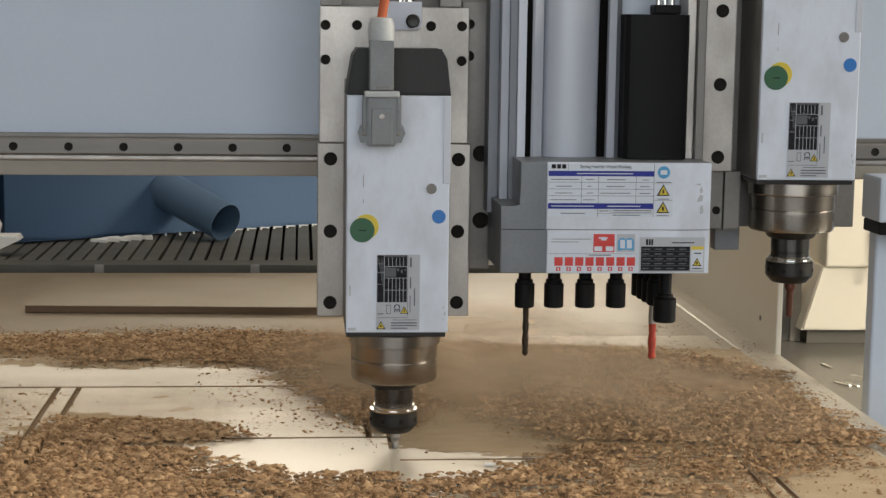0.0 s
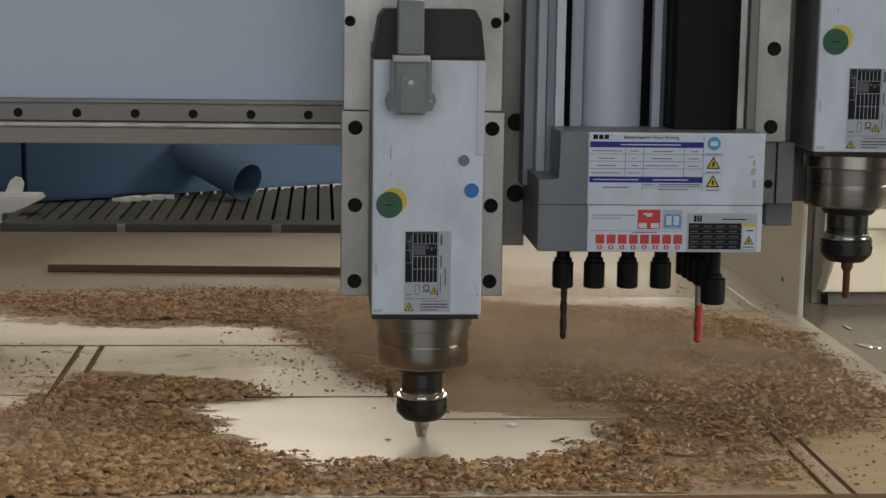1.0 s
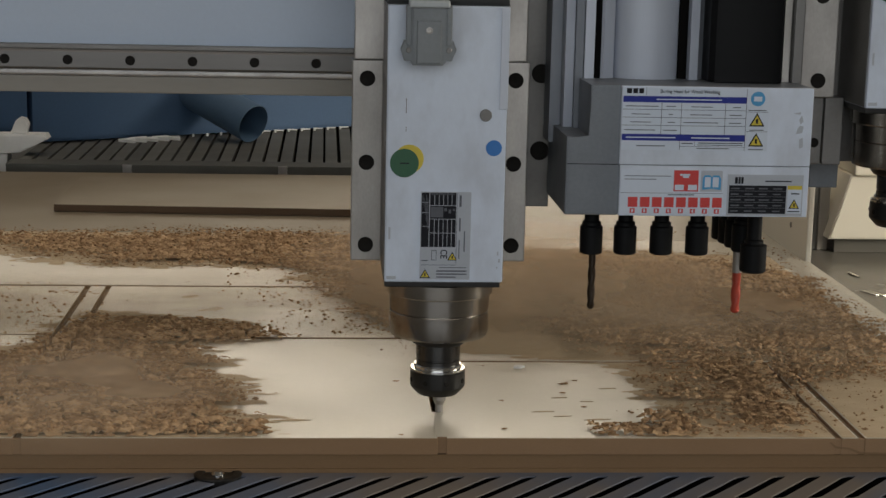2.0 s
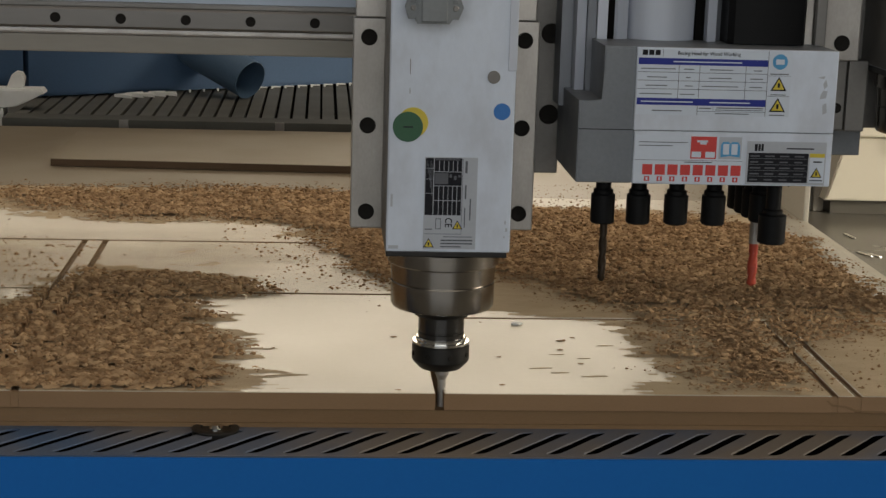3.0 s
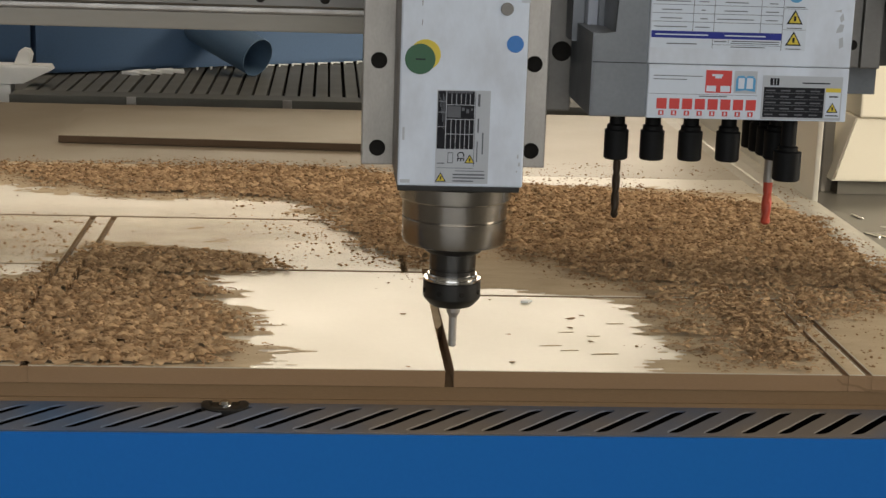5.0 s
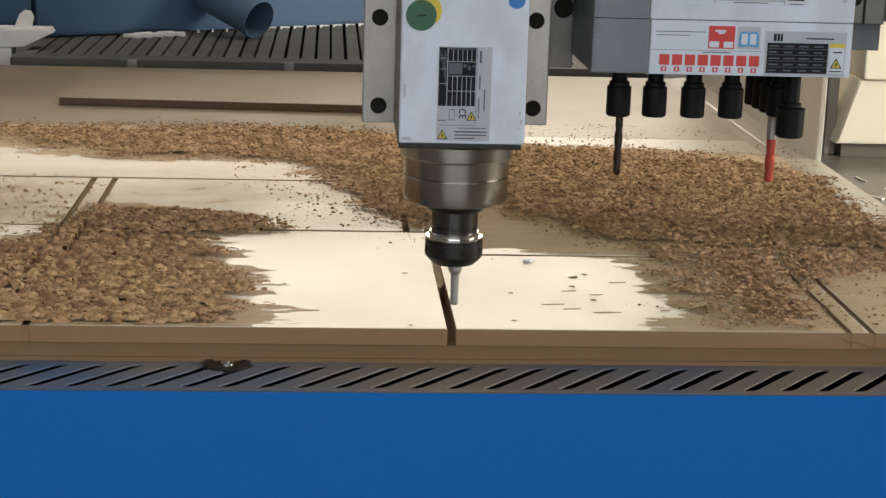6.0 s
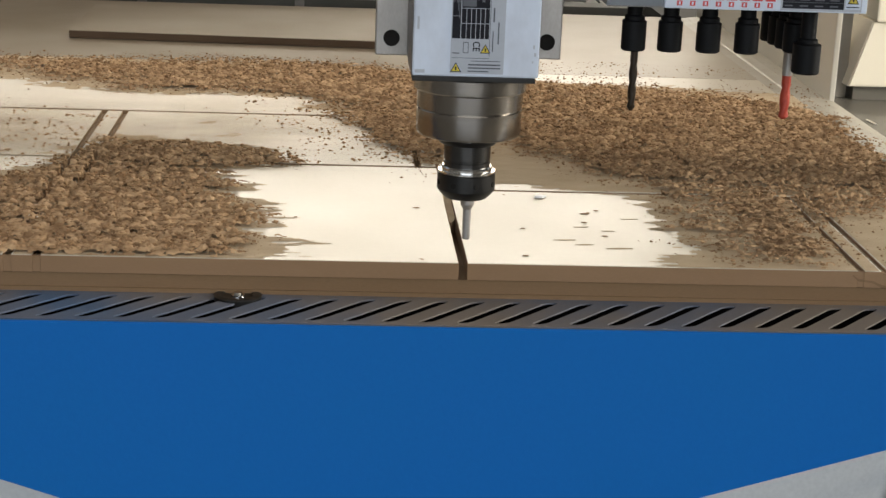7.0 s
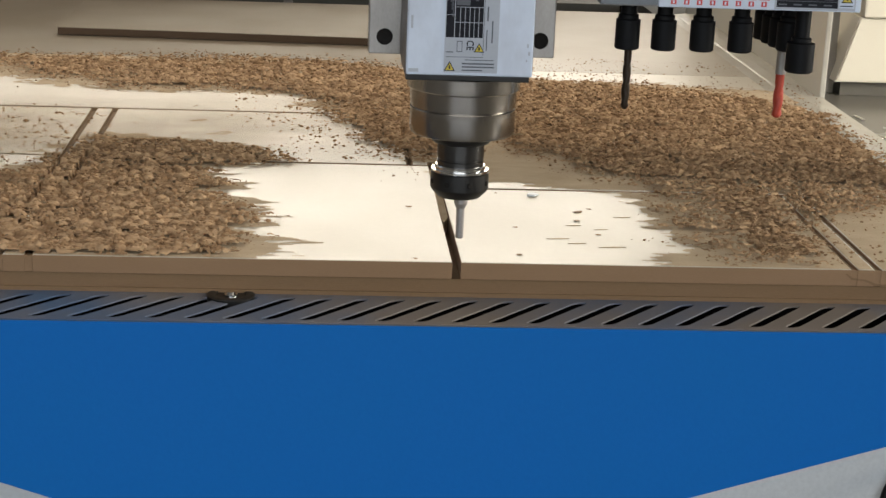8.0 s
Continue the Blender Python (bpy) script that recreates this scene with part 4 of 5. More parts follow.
bars([(0.2340, 0.2820, 0.2215 + 0.0047 * k, 0.2219 + 0.0047 * k) for k in range(1, 5)] + [(0.2355 + 0.0118 * c, 0.2420 + 0.0118 * c + 0.001 * ((c * 3 + k) % 3), 0.2231 + 0.0047 * k, 0.2242 + 0.0047 * k) for c in range(4) for k in range(5)], ly - 0.0001, M_INK_G, "table_print", tbl)
bars([(0.2385, 0.2408, 0.2464, 0.2520), (0.2414, 0.2432, 0.2464, 0.2520), (0.2438, 0.2456, 0.2464, 0.2520), (0.2640, 0.2860, 0.2482, 0.2492)], ly, M_INK, "maker_mark", dat)
bars([(0.2830, 0.2950, 0.2420, 0.2452)], ly, M_YELLOW, "yellow_strip", dat)
bars([(0.2832, 0.2950, 0.2220, 0.2418)], ly, M_LABEL, "white_field", dat)
triangle(0.2890, 0.2300, 0.0092, ly - 0.0001, dat)
bars([(0.286, 0.293, 0.2380, 0.2390), (0.284, 0.294, 0.2232, 0.2240)], ly - 0.0002, M_INK, "small_print", dat)
for worn in ([(0.2845, 0.3050), (0.2905, 0.3062), (0.2900, 0.3040), (0.2868, 0.3044)], [(0.2905, 0.2960), (0.2930, 0.2985), (0.2915, 0.3035), (0.2893, 0.3000)], [(0.2872, 0.2880), (0.2925, 0.2890), (0.2932, 0.2945), (0.2900, 0.2950), (0.2880, 0.2915)], [(0.2905, 0.2760), (0.2938, 0.2775), (0.2930, 0.2850), (0.2900, 0.2838)]):
    part("paint_wear", prism(worn, BY - 0.00008, BY + 0.0003), M_LABEL_G, bore)


def chuck(x, y, zb, r=0.0097, top=0.2195):
    c = smooth(part("drill_chuck", lathe([(0.0062, top), (0.0062, zb + 0.0285), (0.0080, zb + 0.0275), (0.0080, zb + 0.0245), (r, zb + 0.0235), (r, zb + 0.0012), (r - 0.0012, zb), (0.004, zb)], x, y, 28), M_BLACK, bore, "black drill chuck"), 30)
    return c


for x in (0.1272, 0.1562, 0.1872, 0.2180):
    chuck(x, 0.0, 0.1796)
for k in range(4):
    chuck(0.2605 + 0.0012 * k, 0.085 - 0.020 * k, 0.1775)
chuck(0.2668, -0.003, 0.1652, 0.0112)
part("chuck_carrier", box(0.2480, 0.2930, -0.02, 0.09, 0.2165, 0.2188, 0.0005), M_BLACK, bore)


def drill(x, y, z0, z1, r, material, name="drill_bit", turns=2.5):
    """A twisted two-fluted bit."""
    bm = bmesh.new()
    n, seg = 36, 12
    rings = []
    for i in range(n + 1):
        t = i / n
        a0 = 2 * math.pi * turns * t
        taper = 1.0 if t > 0.05 else 0.4 + 12 * t
        ring = []
        for k in range(seg):
            a = 2 * math.pi * k / seg
            rr = r * taper * (0.62 + 0.38 * abs(math.cos(a - a0)) ** 0.7 if t < 0.8 else 0.9)
            ring.append(bm.verts.new((x + rr * math.cos(a), y + rr * math.sin(a), z0 + (z1 - z0) * t)))
        rings.append(ring)
    for a, b in zip(rings, rings[1:]):
        for k in range(seg):
            bm.faces.new((a[k], a[(k + 1) % seg], b[(k + 1) % seg], b[k]))
    bm.faces.new(rings[0][::-1])
    bm.faces.new(rings[-1])
    return smooth(part(name, bm, material, bore), 50)


tagged(drill(0.1288, 0.0, 0.1310, 0.1800, 0.0034, M_BROWN_BIT, turns=1.6), "dark brown twist drill bit")
tagged(drill(0.2640, 0.038, 0.1195, 0.1560, 0.0043, M_RED_BIT, turns=1.0), "red coated drill bit")
smooth(part("bit_shank", lathe([(0.0043, 0.1561), (0.0043, 0.178)], 0.2640, 0.038, 20), M_STEEL, bore))

# ---------------------------------------------------------------- second spindle
spin_b = spindle(M_BRONZE, False)
spin_b.matrix_basis = pose(0.3995, 0.0120, 0.1480)

# ---------------------------------------------------------------- sawdust
def lattice(x, y, cell, seed):
    """Smooth value noise in 0 to 1 on arrays."""
    x, y = np.asarray(x) / cell + 1000.0, np.asarray(y) / cell + 1000.0
    xi, yi = np.floor(x).astype(np.int64), np.floor(y).astype(np.int64)
    fx, fy = x - xi, y - yi
    fx, fy = fx * fx * (3 - 2 * fx), fy * fy * (3 - 2 * fy)

    def h(a, b):
        v = np.sin(a * 127.1 + b * 311.7 + seed * 74.7) * 43758.5453
        return v - np.floor(v)
    return (h(xi, yi) * (1 - fx) + h(xi + 1, yi) * fx) * (1 - fy) + (h(xi, yi + 1) * (1 - fx) + h(xi + 1, yi + 1) * fx) * fy


def inside(x, y, outline, soft):
    """About 1 within a convex or hollow outline, falling to 0 over soft metres across its edge."""
    n = len(outline)
    dist = np.full(x.shape, 1e9)
    within = np.zeros(x.shape, bool)
    for i in range(n):
        (ax_, ay_), (bx_, by_) = outline[i], outline[(i + 1) % n]
        ex, ey = bx_ - ax_, by_ - ay_
        t = np.clip(((x - ax_) * ex + (y - ay_) * ey) / (ex * ex + ey * ey), 0, 1)
        dist = np.minimum(dist, np.hypot(x - ax_ - t * ex, y - ay_ - t * ey))
        cross = ((ay_ > y) != (by_ > y)) & (x < ex * (y - ay_) / (ey if abs(ey) > 1e-9 else 1e-9) + ax_)
        within ^= cross
    d = np.where(within, dist, -dist)
    return np.clip(0.5 + d / (2 * soft), 0, 1)


def cells(x, y, cell, seed):
    """Distance to the nearest of scattered points, in cells, and that point's own random number."""
    x, y = np.asarray(x) / cell + 1000.0, np.asarray(y) / cell + 1000.0
    xi, yi = np.floor(x), np.floor(y)
    best, who = np.full(x.shape, 9.0), np.zeros(x.shape)

    def h(a, b, k):
        v = np.sin(a * 127.1 + b * 311.7 + (seed + k) * 74.7) * 43758.5453
        return v - np.floor(v)
    for i in (-1, 0, 1):
        for j in (-1, 0, 1):
            a, b = xi + i, yi + j
            d = np.hypot(a + h(a, b, 0) - x, b + h(a, b, 1) - y)
            who = np.where(d < best, h(a, b, 2), who)
            best = np.minimum(best, d)
    return best, who


LEFT = [(-0.80, -0.03), (-0.175, -0.03), (-0.172, 0.014), (-0.180, 0.054), (-0.168, 0.106), (-0.182, 0.153), (-0.200, 0.210), (-0.212, 0.262), (-0.250, 0.298), (-0.210, 0.310), (-0.155, 0.322), (-0.136, 0.338), (-0.160, 0.372), (-0.215, 0.412), (-0.256, 0.423), (-0.329, 0.424), (-0.350, 0.455), (-0.362, 0.394), (-0.382, 0.341), (-0.400, 0.280), (-0.430, 0.262), (-0.80, 0.245)]
BACK = [(-0.85, 0.84), (-0.53, 0.815), (-0.449, 0.762), (-0.359, 0.708), (-0.236, 0.710), (-0.168, 0.703), (-0.120, 0.655), (-0.090, 0.51), (-0.050, 0.40), (-0.012, 0.330), (0.05, 0.40), (0.085, 0.48), (0.132, 0.345), (0.181, 0.291), (0.30, 0.284), (0.510, 0.25), (0.506, 0.47), (0.497, 0.63), (0.470, 0.73), (0.375, 0.785), (0.27, 0.815), (0.17, 0.835), (0.02, 0.885), (-0.10, 0.94), (-0.26, 0.95), (-0.44, 0.92), (-0.85, 0.90)]
RIGHT = [(0.170, 0.240), (0.181, 0.300), (0.466, 0.300), (0.466, 0.20), (0.345, 0.155), (0.320, 0.060), (0.305, -0.02), (0.200, -0.02), (0.205, 0.060), (0.185, 0.085), (0.192, 0.150), (0.188, 0.200)]


def tongues(x, y, seed):
    """Long tapering streaks that the cutter's air has drawn out sideways."""
    a = lattice(x * 0.10, y, 0.010, seed) - 0.5
    b = lattice(x * 0.20, y, 0.005, seed + 1) - 0.5
    return a * 0.050 + b * 0.036


def cover(x, y):
    """How thickly sawdust lies at a place on the table."""
    wob = (lattice(x, y, 0.045, 1) - 0.5) * 0.035 + (lattice(x * 0.35, y, 0.010, 2) - 0.5) * 0.030
    wy = (lattice(x, y, 0.05, 3) - 0.5) * 0.016
    edge = np.clip((x + 0.33) / 0.10, 0, 1)
    a = inside(x + (tongues(x, y, 4) + 0.001) * edge + wob * 0.3, y + wy * 0.6, LEFT, 0.014)
    b = inside(x + wob, y + wy * 1.2, BACK, 0.030 + 0.03 * np.clip((y - 0.72) / 0.1, 0, 1))
    c = (0.55 + 0.32 * lattice(x * 0.5, y, 0.03, 8)) * inside(x - tongues(x, y, 14) - 0.010, y + wy, RIGHT, 0.020)
    thin = 0.30 * ((y > 0.24) & (x > 0.03) & ((y > 0.47) | (x > 0.15))) + 0.22 * ((x < -0.37) & (y < 0.6)) + 0.34 * ((x > 0.20) & (y < 0.26)) + 0.05 * ((x < -0.04) & (y > 0.36) & (y < 0.72))
    full = np.maximum(np.maximum(a, b), np.maximum(c, thin * lattice(x, y, 0.06, 5)))
    return full * np.clip(0.65 + y / 0.03, 0, 1)


UNCUT = [False]
HEAP = 0.0080


def in_kerf(x, y):
    k = np.zeros(np.shape(x), bool)
    for kx, ya, yb in ((-0.3692, 0, .585), (-0.3456, 0, .585), (0.3326, 0, .249), (0.3526, 0, .249), (-0.0004, 0, .30), (-0.0225, .34, .585)):
        if not (UNCUT[0] and kx == -0.0004):
            k |= (np.abs(x - kx) < 0.0031) & (y > ya) & (y < yb)
    for ky, xa, xb in ((0.340, -.3425, -.004), (0.2488, .003, .464), (0.587, -1.2, .464)):
        k |= (np.abs(y - ky) < 0.0038) & (x > xa) & (x < xb)
    return k


def relief(x, y):
    """Height of the crumbly surface, 0 to 1: rounded lumps of three sizes with gaps between them."""
    wx, wy = (lattice(x, y, 0.006, 15) - 0.5) * 0.005, (lattice(x, y, 0.006, 16) - 0.5) * 0.004
    f, k = cells((x + wx) * 0.60, y + wy, 0.0056, 11)
    big = np.clip(1.15 - f * 1.5, 0, 1) ** 0.8 * np.clip(k * 1.7 - 0.35, 0, 1)
    f, k = cells((x + wx) * 0.70, y + wy, 0.0034, 12)
    mid = np.clip(1.15 - f * 1.4, 0, 1) ** 0.8 * (0.2 + 0.8 * k)
    return np.clip(0.16 * lattice(x * 0.4, y, 0.030, 13) + 0.62 * big + 0.32 * mid + 0.08 * lattice(x, y, 0.0022, 17), 0, 1)


def bed_height(x, y, d):
    """Top of the sawdust over the board."""
    return np.clip(d - 0.12, 0, 1) * (0.0007 + HEAP * relief(x, y)) + 0.0012 * (x > 0.482)


def sheet_arrays(x0, x1, y0, y1, step, density, lift=0.0):
    nx, ny = int((x1 - x0) / step) + 1, int((y1 - y0) / step) + 1
    gx, gy = np.meshgrid(x0 + step * np.arange(nx), y0 + step * np.arange(ny))
    gx = gx + (lattice(gx, gy, step * 1.3, 21) - 0.5) * step * 0.7
    gy = np.maximum(gy + (lattice(gx, gy, step * 1.3, 22) - 0.5) * step * 0.7, 0.0007)
    d = density(gx, gy)
    r = relief(gx, gy)
    keep = d * 0.75 + r * 0.9 > 0.90
    z = 0.0005 + lift + bed_height(gx, gy, d) * np.clip((gy - 0.001) / 0.008, 0.1, 1)
    groove = in_kerf(gx, gy) & (lattice(gx, gy, 0.03, 6) > 0.60)
    z = np.where(groove, -0.004, z)
    keep &= ~(in_kerf(gx, gy) & (d < 0.55))
    idx = np.arange(nx * ny).reshape(ny, nx)
    q = keep[:-1, :-1] & keep[1:, :-1] & keep[:-1, 1:] & keep[1:, 1:]
    faces = np.stack([idx[:-1, :-1][q], idx[:-1, 1:][q], idx[1:, 1:][q], idx[1:, :-1][q]], 1)
    used, inv = np.unique(faces, return_inverse=True)
    verts = np.stack([gx.ravel(), gy.ravel(), z.ravel()], 1)[used]
    return verts, inv.reshape(faces.shape)


def clump_arrays(n, x0, x1, y0, y1, density, rng, size=(0.0006, 0.0021), power=1.0, onpile=True, lumps=False):
    x, y = rng.uniform(x0, x1, n), rng.uniform(y0, y1, n)
    d = density(x, y)
    ok = (rng.uniform(0, 1, n) < d ** power) & ~in_kerf(x, y)
    x, y, d = x[ok], y[ok], d[ok]
    m = len(x)
    s = (rng.uniform(0, 1, m) ** 2.2 * (size[1] - size[0]) + size[0]) * (0.4 + 0.6 * np.clip(d, 0, 1) if onpile else 1.0)
    if lumps:  # rounded crumbs of twenty faces
        g = (1 + 5 ** 0.5) / 2
        base = np.array([p for a, b in ((1, g), (1, -g), (-1, g), (-1, -g)) for p in ((0, a, b), (a, b, 0), (b, 0, a))], float) / 1.9
        near = [[j for j in range(12) if j != i and abs(np.linalg.norm(base[i] - base[j]) - 2 / 1.9) < 0.05] for i in range(12)]
        tri = []
        for i in range(12):
            for j in near[i]:
                for k in near[i]:
                    if i < j < k and k in near[j]:
                        tri.append((i, j, k) if np.dot(np.cross(base[j] - base[i], base[k] - base[i]), base[i]) > 0 else (i, k, j))
        tri = np.array(tri)
    else:
        base = np.array([(1, 0, 0), (-1, 0, 0), (0, 1, 0), (0, -1, 0), (0, 0, 1), (0, 0, -0.6)], float)
        tri = np.array([(0, 2, 4), (2, 1, 4), (1, 3, 4), (3, 0, 4), (2, 0, 5), (1, 2, 5), (3, 1, 5), (0, 3, 5)])
    nb = len(base)
    v = base[None] * rng.uniform(0.55, 1.35, (m, nb, 1)) * s[:, None, None]
    a = rng.uniform(0, 2 * np.pi, m)
    c, sn = np.cos(a)[:, None], np.sin(a)[:, None]
    vx, vy = v[:, :, 0] * c - v[:, :, 1] * sn, v[:, :, 0] * sn + v[:, :, 1] * c
    z = s * 0.45
    if onpile:
        z = z + bed_height(x, y, d) * 0.9
    verts = np.stack([vx * 1.3 + x[:, None], np.maximum(vy + y[:, None], 0.0006), v[:, :, 2] * 0.75 + z[:, None] + 0.0004], 2).reshape(-1, 3)
    faces = (tri[None] + nb * np.arange(m)[:, None, None]).reshape(-1, 3)
    return verts, faces


def joined(name, verts, faces, material, parent=None):
    me = bpy.data.meshes.new(name)
    me.from_pydata(verts.tolist(), [], faces.tolist())
    me.materials.append(material)
    ob = new(name, me)
    ob.parent = parent
    return ob


rng = np.random.default_rng(7)
heap = tagged(joined("sawdust", *sheet_arrays(-0.62, 0.515, 0.0012, 1.0, 0.0012, cover), M_SAW), "brown sawdust heaped over the cut panels", "sawdust", kind="stuff")
for p in heap.data.polygons:
    p.use_smooth = True
tagged(joined("sawdust_crumbs", *clump_arrays(42000, -0.62, 0.515, 0.005, 1.0, cover, rng, (0.0008, 0.0027), 1.3, True, True), M_CLUMP), "rounded brown sawdust crumbs over the heaps", "sawdust", kind="stuff")
tagged(joined("sawdust_clumps", *clump_arrays(42000, -0.62, 0.515, 0.004, 1.0, cover, rng, (0.0006, 0.0019), 1.0), M_CLUMP), "loose brown sawdust clumps scattered over the panels", "sawdust", kind="stuff")


def film(x, y):
    """Where a thin skin of fine dust dulls the panels."""
    w = (lattice(x, y, 0.03, 41) - 0.5) * 0.03 + (lattice(x * 0.3, y, 0.009, 42) - 0.5) * 0.03
    r = inside(x - tongues(x, y, 14) * 0.7 + w * 0.4, y, [(0.160, 0.235), (0.10, 0.262), (0.01, 0.280), (-0.01, 0.34), (0.0, 0.46), (0.12, 0.60), (0.50, 0.70), (0.50, -0.03), (0.180, -0.03), (0.165, 0.027), (0.200, 0.049), (0.205, 0.082), (0.175, 0.089), (0.182, 0.151), (0.184, 0.188)], 0.012)
    l = inside(x + tongues(x, y, 4) * 0.9 + 0.004 + w * 0.4, y, [(-0.64, -0.03), (-0.150, -0.03), (-0.148, 0.035), (-0.155, 0.107), (-0.165, 0.186), (-0.187, 0.242), (-0.232, 0.300), (-0.15, 0.335), (-0.165, 0.40), (-0.25, 0.44), (-0.35, 0.47), (-0.385, 0.345), (-0.41, 0.285), (-0.64, 0.265)], 0.012)
    b = inside(x + w, y + w * 0.5, [(-0.64, 0.80), (-0.36, 0.70), (-0.15, 0.69), (0.0, 0.40), (0.50, 0.40), (0.50, 0.80), (0.15, 0.85), (-0.20, 0.96), (-0.64, 0.93)], 0.02)
    return np.maximum(np.maximum(r, l), b)


def film_arrays(step):
    nx, ny = int(1.10 / step), int(0.93 / step)
    gx, gy = np.meshgrid(-0.616 + step * np.arange(nx), 0.0006 + step * np.arange(ny))
    keep = (film(gx, gy) + (lattice(gx * 0.5, gy, 0.005, 43) - 0.5) * 0.7 > 0.5) & ~in_kerf(gx, gy)
    idx = np.arange(nx * ny).reshape(ny, nx)
    q = keep[:-1, :-1] & keep[1:, :-1] & keep[:-1, 1:] & keep[1:, 1:]
    faces = np.stack([idx[:-1, :-1][q], idx[:-1, 1:][q], idx[1:, 1:][q], idx[1:, :-1][q]], 1)
    used, inv = np.unique(faces, return_inverse=True)
    return np.stack([gx.ravel(), gy.ravel(), np.full(nx * ny, 0.00028)], 1)[used], inv.reshape(faces.shape)


tagged(joined("settled_dust", *film_arrays(0.0017), M_FILM), "thin tan skin of fine dust on the panels", "sawdust", kind="stuff")


def dust_veil(seed, w, d):
    """A gently rolling layer of hanging dust."""
    bm = bmesh.new()
    n = 28
    grid = [[bm.verts.new((w * (2 * i / n - 1), d * (2 * j / n - 1), 0.012 * (float(lattice(i / n, j / n, 0.22, seed)) - 0.5))) for i in range(n + 1)] for j in range(n + 1)]
    for j in range(n):
        for i in range(n):
            bm.faces.new((grid[j][i], grid[j][i + 1], grid[j + 1][i + 1], grid[j + 1][i]))
    return bm


def faint_film():
    """Very thin dust between the heaps, lying in patches."""
    for k, (x, y, w, d) in enumerate(((-0.27, 0.50, 0.45, 0.24), (-0.52, 0.43, 0.24, 0.22))):
        m = haze_material("thin_dust_film", (0.62, 0.49, 0.32), 0.6, 40.0 + k, w, d)
        ob = tagged(part("faint_dust", dust_veil(61, w, d), m), "faint tan film of dust on the cream panels", "sawdust", kind="stuff")
        for v in ob.data.vertices:
            v.co.z = 0.0
        ob.matrix_basis = pose(x, y, 0.00042 + 0.00006 * k)


def fringe(x, y):
    """Sparse chips over the panels beside the heaps."""
    near = inside(x, y, [(-0.24, 0.72), (-0.14, 0.36), (-0.01, 0.31), (-0.05, 0.60)], 0.07)
    back = inside(x, y, [(-0.6, 0.80), (0.46, 0.72), (0.46, 0.80), (0.20, 0.88), (-0.05, 1.0), (-0.6, 1.02)], 0.05) * np.clip(lattice(x, y, 0.018, 19) * 2 - 0.7, 0, 1)
    side_ = inside(x, y, [(-0.6, 0.0), (-0.36, 0.0), (-0.34, 0.58), (-0.6, 0.58)], 0.04)
    rest = inside(x, y, [(0.2, 0.01), (0.46, 0.01), (0.46, 0.3), (0.2, 0.3)], 0.05)
    return np.maximum(np.maximum(near, back * 0.8), np.maximum(side_ * 0.85, rest * 0.7)) * (0.25 + 0.75 * lattice(x, y, 0.03, 9))


faint_film()
tagged(joined("scattered_chips", *clump_arrays(22000, -0.6, 0.46, 0.004, 1.0, fringe, rng, (0.0007, 0.0023), 1.7, False), M_CLUMP), "single brown chips lying on the cream panels", "sawdust", kind="stuff")
SPOTS = [(-0.1405, 0.134, 0.003), (-0.0317, 0.174, 0.0045), (0.1242, 0.166, 0.007), (0.135, 0.178, 0.005), (0.0544, 0.0247, 0.0045), (-0.034, 0.008, 0.004), (0.055, 0.231, 0.0035), (-0.09, 0.343, 0.004), (0.118, 0.135, 0.004), (0.13, 0.09, 0.005), (0.06, 0.11, 0.003)]
for x, y, s in SPOTS:
    v, f = clump_arrays(1, x - s * 0.1, x + s * 0.1, y - s * .1, y + s * .1, lambda a, b: np.ones(np.shape(a)), rng, (s * 0.55, s * 0.75), 1.0, False, True)
    v[:, 1] = y + (v[:, 1] - y) * 0.75
    v[:, 2] = 0.0003 + (v[:, 2] - 0.0003) * 0.22
    tagged(joined("stray_chip", v, f, M_CLUMP), "small stray sawdust chip on the clear panel", "chip", "stray chips")

WISPS = [(0.093, 0.076, 0.01), (0.113, 0.12, 0.007), (0.108, 0.062, 0.008), (0.137, 0.052, 0.012), (0.136, 0.108, 0.006), (-0.127, 0.048, 0.018), (-0.143, 0.042, 0.009), (0.162, 0.151, 0.008)]
for x, y, l in WISPS:
    outline = [(x + l * u, y + l * 0.22 * v + l * 0.1 * u) for u, v in ((-1, 0.1), (-0.5, 0.6), (0.1, 1), (0.7, 0.5), (1, 0), (0.4, -0.4), (-0.3, -0.3))]
    tagged(part("dust_wisp", prism(outline, 0.00008, 0.0004, "z"), M_FILM), "thin streak of tan dust on the clear panel", "sawdust", "dust streaks")
tagged(part("white_chip", prism([(0.0830, 0.2210), (0.0900, 0.2200), (0.0945, 0.2245), (0.0900, 0.2290), (0.0845, 0.2280)], 0.0004, 0.0022, "z", 0.0003), M_WHITE_PL), "small white laminate chip on the clear panel", "chip")

# loose drifts ahead of the cutter, blown aside into the heaps as it comes
DRIFTS = []
UNCUT[0] = True
FRONT = [(0.0, 0.170), (0.5, 0.115), (1.0, 0.080), (1.5, 0.022), (2.0, -0.06)]  # seconds, edge of the swept patch ahead of the cutter


def swept(x, y):
    """When the swept patch reaches a place."""
    edge = y - 3.4 * (x + 0.006) ** 2
    return float(np.interp(edge, [r[1] for r in FRONT][::-1], [r[0] for r in FRONT][::-1])) if edge < FRONT[0][1] else -1.0


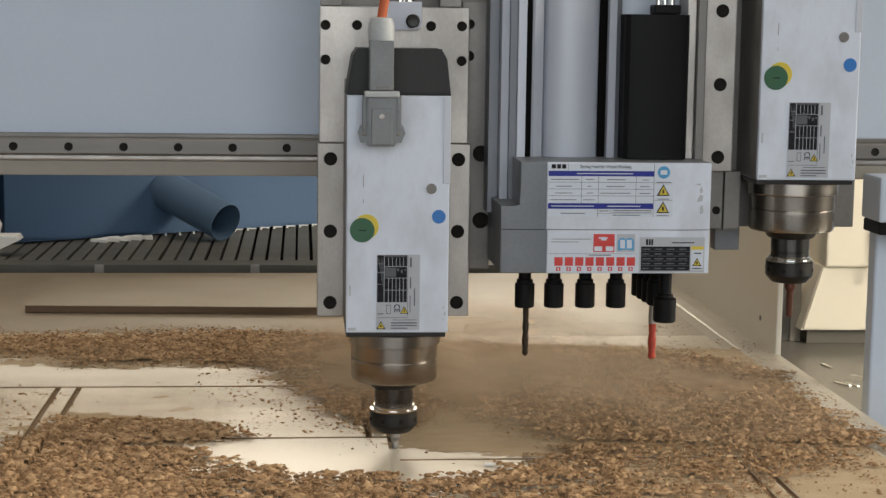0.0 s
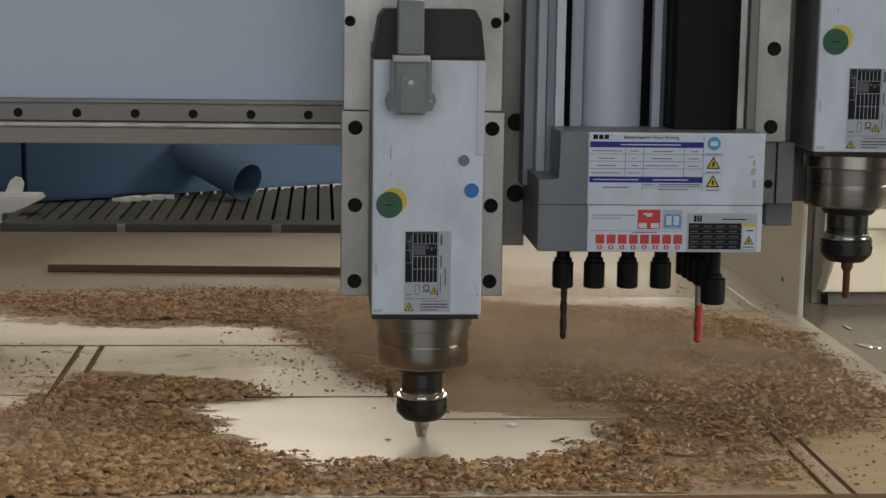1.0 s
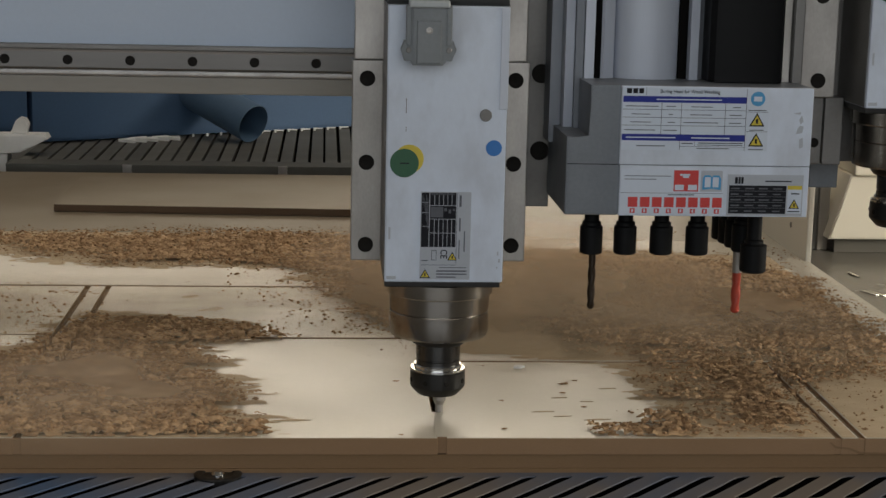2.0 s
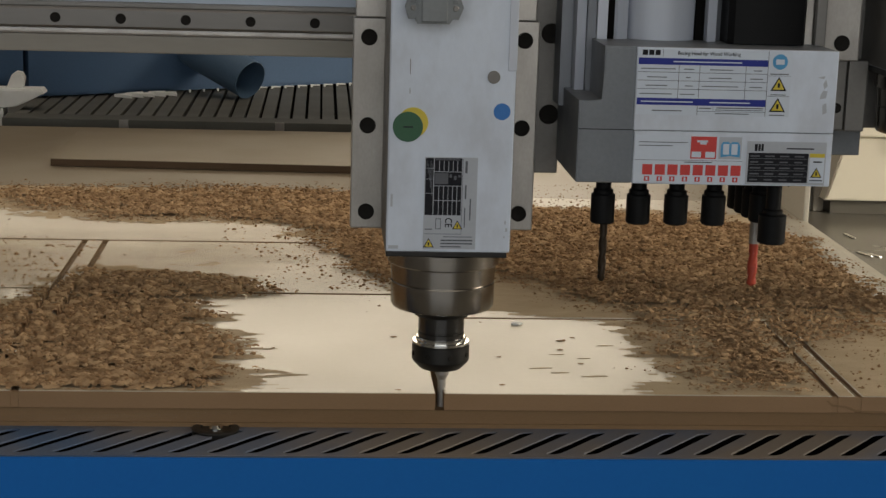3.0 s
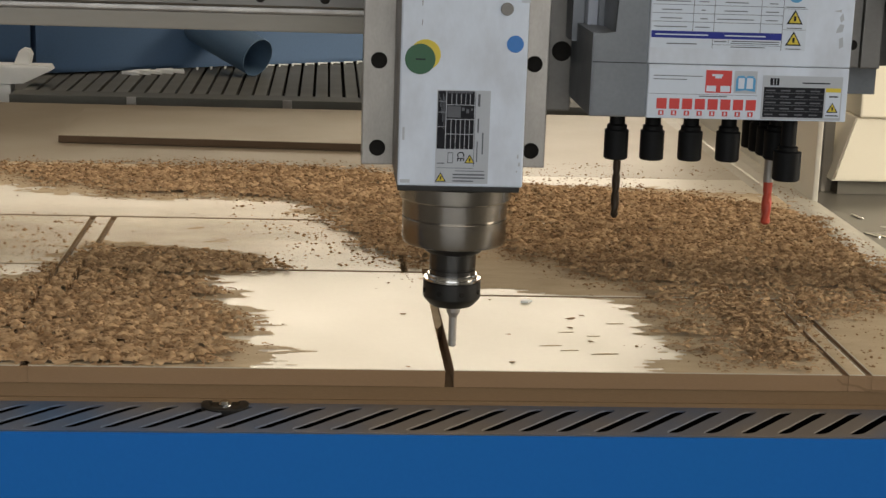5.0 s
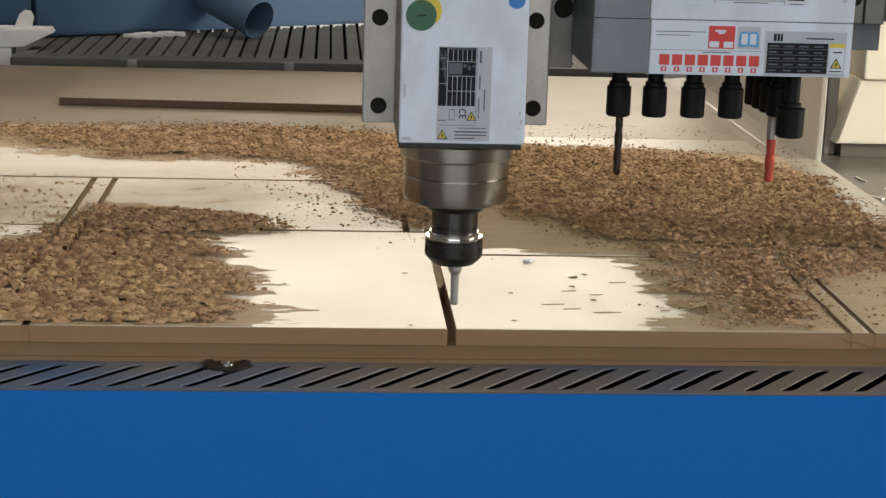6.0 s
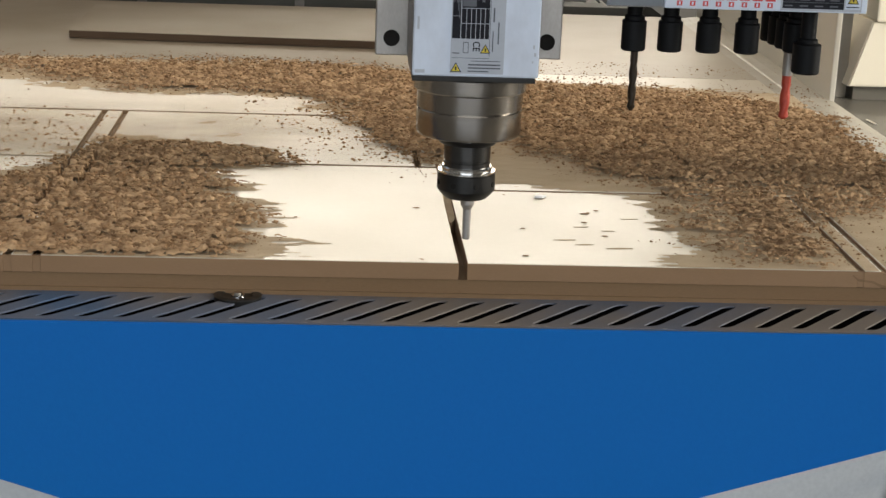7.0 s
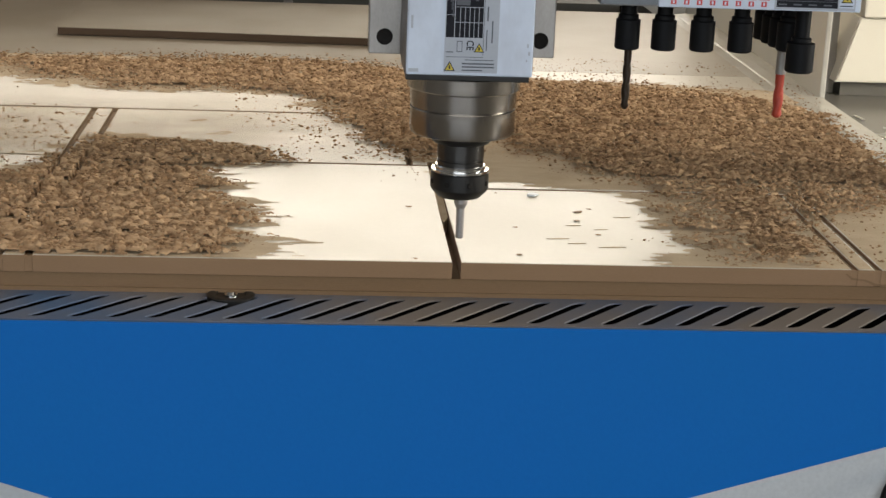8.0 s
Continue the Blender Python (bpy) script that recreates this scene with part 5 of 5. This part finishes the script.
for i in range(12):
    for j in range(9):
        cx, cy = -0.205 + 0.036 * i, 0.016 + 0.031 * j
        when = swept(cx, cy)
        if when < 0 or float(cover(np.array([cx]), np.array([cy]))[0]) > 0.5:
            continue
        when = math.floor(when / 0.5) * 0.5 + 0.12 + 0.14 * random.random()

        def local(x, y, cx=cx, cy=cy):
            e = np.maximum(np.abs(x - cx) / 0.022, np.abs(y - cy) / 0.019) + (lattice(x * 0.4, y, 0.012, 31) - 0.5) * 0.7
            return np.clip(np.clip(1.8 - e, 0, 1) * (0.72 + 0.45 * lattice(x, y, 0.03, 32)), 0, 1)
        d = empty("sawdust_drift", "low drift of loose sawdust ahead of the cutter", "sawdust", "loose drifts")
        joined("drift_bed", *sheet_arrays(cx - 0.033, cx + 0.033, max(0.002, cy - 0.028), cy + 0.028, 0.0020, local, 0.0003), M_SAW, d)
        joined("drift_clumps", *clump_arrays(110, cx - 0.03, cx + 0.03, max(0.004, cy - 0.026), cy + 0.026, local, rng, (0.0010, 0.0030), 1.0, True, True), M_CLUMP, d)
        DRIFTS.append((d, when, cx, cy))


CLOUDS = []
VEILS = [  # centre x y z, half width, half depth, strength, share of the travel followed
    (0.11, 0.64, 0.022, 0.29, 0.44, 0.88, 0.45), (0.11, 0.58, 0.045, 0.26, 0.40, 0.80, 0.45), (0.12, 0.52, 0.068, 0.21, 0.34, 0.62, 0.45),
    (-0.30, 0.10, 0.020, 0.24, 0.22, 0.46, 0.0), (0.34, 0.44, 0.034, 0.22, 0.30, 0.55, 0.30)]
for k, (x, y, z, w, d, strength, share) in enumerate(VEILS):
    ob = tagged(part("dust_cloud", dust_veil(51 + k, w, d), haze_material("airborne_dust", (0.95, 0.80, 0.61), strength, 3.0 * k, w, d)), "thin tan haze of airborne sawdust over the table", "dust", "dust clouds", kind="stuff")
    smooth(ob, 180)
    CLOUDS.append((ob, x, y, z, w, d, share))

# uncut strip ahead of the cutter, milled away piece by piece
STRIP = []
bm = box(-0.00398, 0.00318, 0.0, 0.0359, BOT + 0.0004, -0.00003)
me = bpy.data.meshes.new("uncut_strip")
box(-0.0048, 0.0040, 0.0, 0.0360, 0.00004, 0.00020, bm=bm)
bm.to_mesh(me)
bm.free()
me.materials.append(M_MDF)
me.materials.append(M_BOARD)
for f in me.polygons:
    f.material_index = 1 if f.normal.z > 0.5 else 0
for k in range(8):
    ob = tagged(new("uncut_strip", me), "narrow cream-faced strip of board not yet milled away", "offcut", "uncut strips")
    ob.matrix_basis = pose(0, 0.0025 + 0.0360 * k, 0)
    STRIP.append((ob, 0.0025 + 0.0360 * k))


# ---------------------------------------------------------------- motion of the machine
TRAVEL = [(0, 0.2848), (0.5, 0.2333), (1, 0.1749), (1.5, 0.1228), (2, 0.0635), (2.2, 0.0419), (2.55, 0.0055), (2.7, 0.0), (8, 0.0)]
LIFT = [(0, -0.0358), (2.9, -0.0358), (3.0, -0.0338), (3.3, -0.0230), (3.5, -0.0153), (3.8, -0.0030), (4.0, 0.0), (8, 0.0)]


def along(rows, t):
    return float(np.interp(t, [r[0] for r in rows], [r[1] for r in rows]))


def motions():
    walk(gantry, [(t, pose(0, d, 0)) for t, d in TRAVEL])
    times = sorted({t for t, _ in TRAVEL} | {t for t, _ in LIFT})
    for ob, x, y, z in ((spin_a, 0, 0, 0), (slide, 0, 0, 0), (cyl, 0, 0, 0), (motor, 0, 0, 0), (rails, 0, 0, 0), (bore, 0, 0, 0), (spin_b, 0.3995, 0.0120, 0.1480)):
        walk(ob, [(t, pose(x, y + along(TRAVEL, t), z + along(LIFT, t))) for t in times])
    for ob, when, cx, cy in DRIFTS:
        t0, side = max(0.04, when), (-0.30 if cx < 0.005 else 0.29)
        goal = pose(side - cx, 0.035, -0.0045)
        rows = [(0, pose(0, 0, 0)), (t0, pose(0, 0, 0)), (t0 + 0.10, pose((side - cx) * 0.55, 0.02, -0.001)), (t0 + 0.2, goal), (8, goal)]
        walk(ob, rows)
    for ob, x, y, z, w, d, share in CLOUDS:
        late = 0.0 if share else 1.0  # this cloud drifts in over the heap only as the cutter nears
        rows = [(t, pose(x - late * max(0.0, 0.62 - 0.45 * t), y + share * (along(TRAVEL, t) - 0.2848), z)) for t in (0, 0.5, 1, 1.5, 2, 2.2)]
        last = y - share * 0.2848
        rows += [(2.7, pose(x + 0.02, last + 0.05, z - 0.012)), (3.2, pose(x + 0.03, last + 0.10, -0.030)), (8, pose(x + 0.03, last + 0.10, -0.030))]
        walk(ob, rows)
    for ob, y in STRIP:
        bit = [(NY + d, t) for t, d in TRAVEL[:8]]
        cut = float(np.interp(y + 0.036, [b[0] for b in bit][::-1], [b[1] for b in bit][::-1]))
        cut = max(cut, 0.02)
        walk(ob, [(0, pose(0, y, 0)), (cut, pose(0, y, 0)), (cut + 0.25, pose(0, y, -0.0278)), (8, pose(0, y, -0.0278))])


motions()
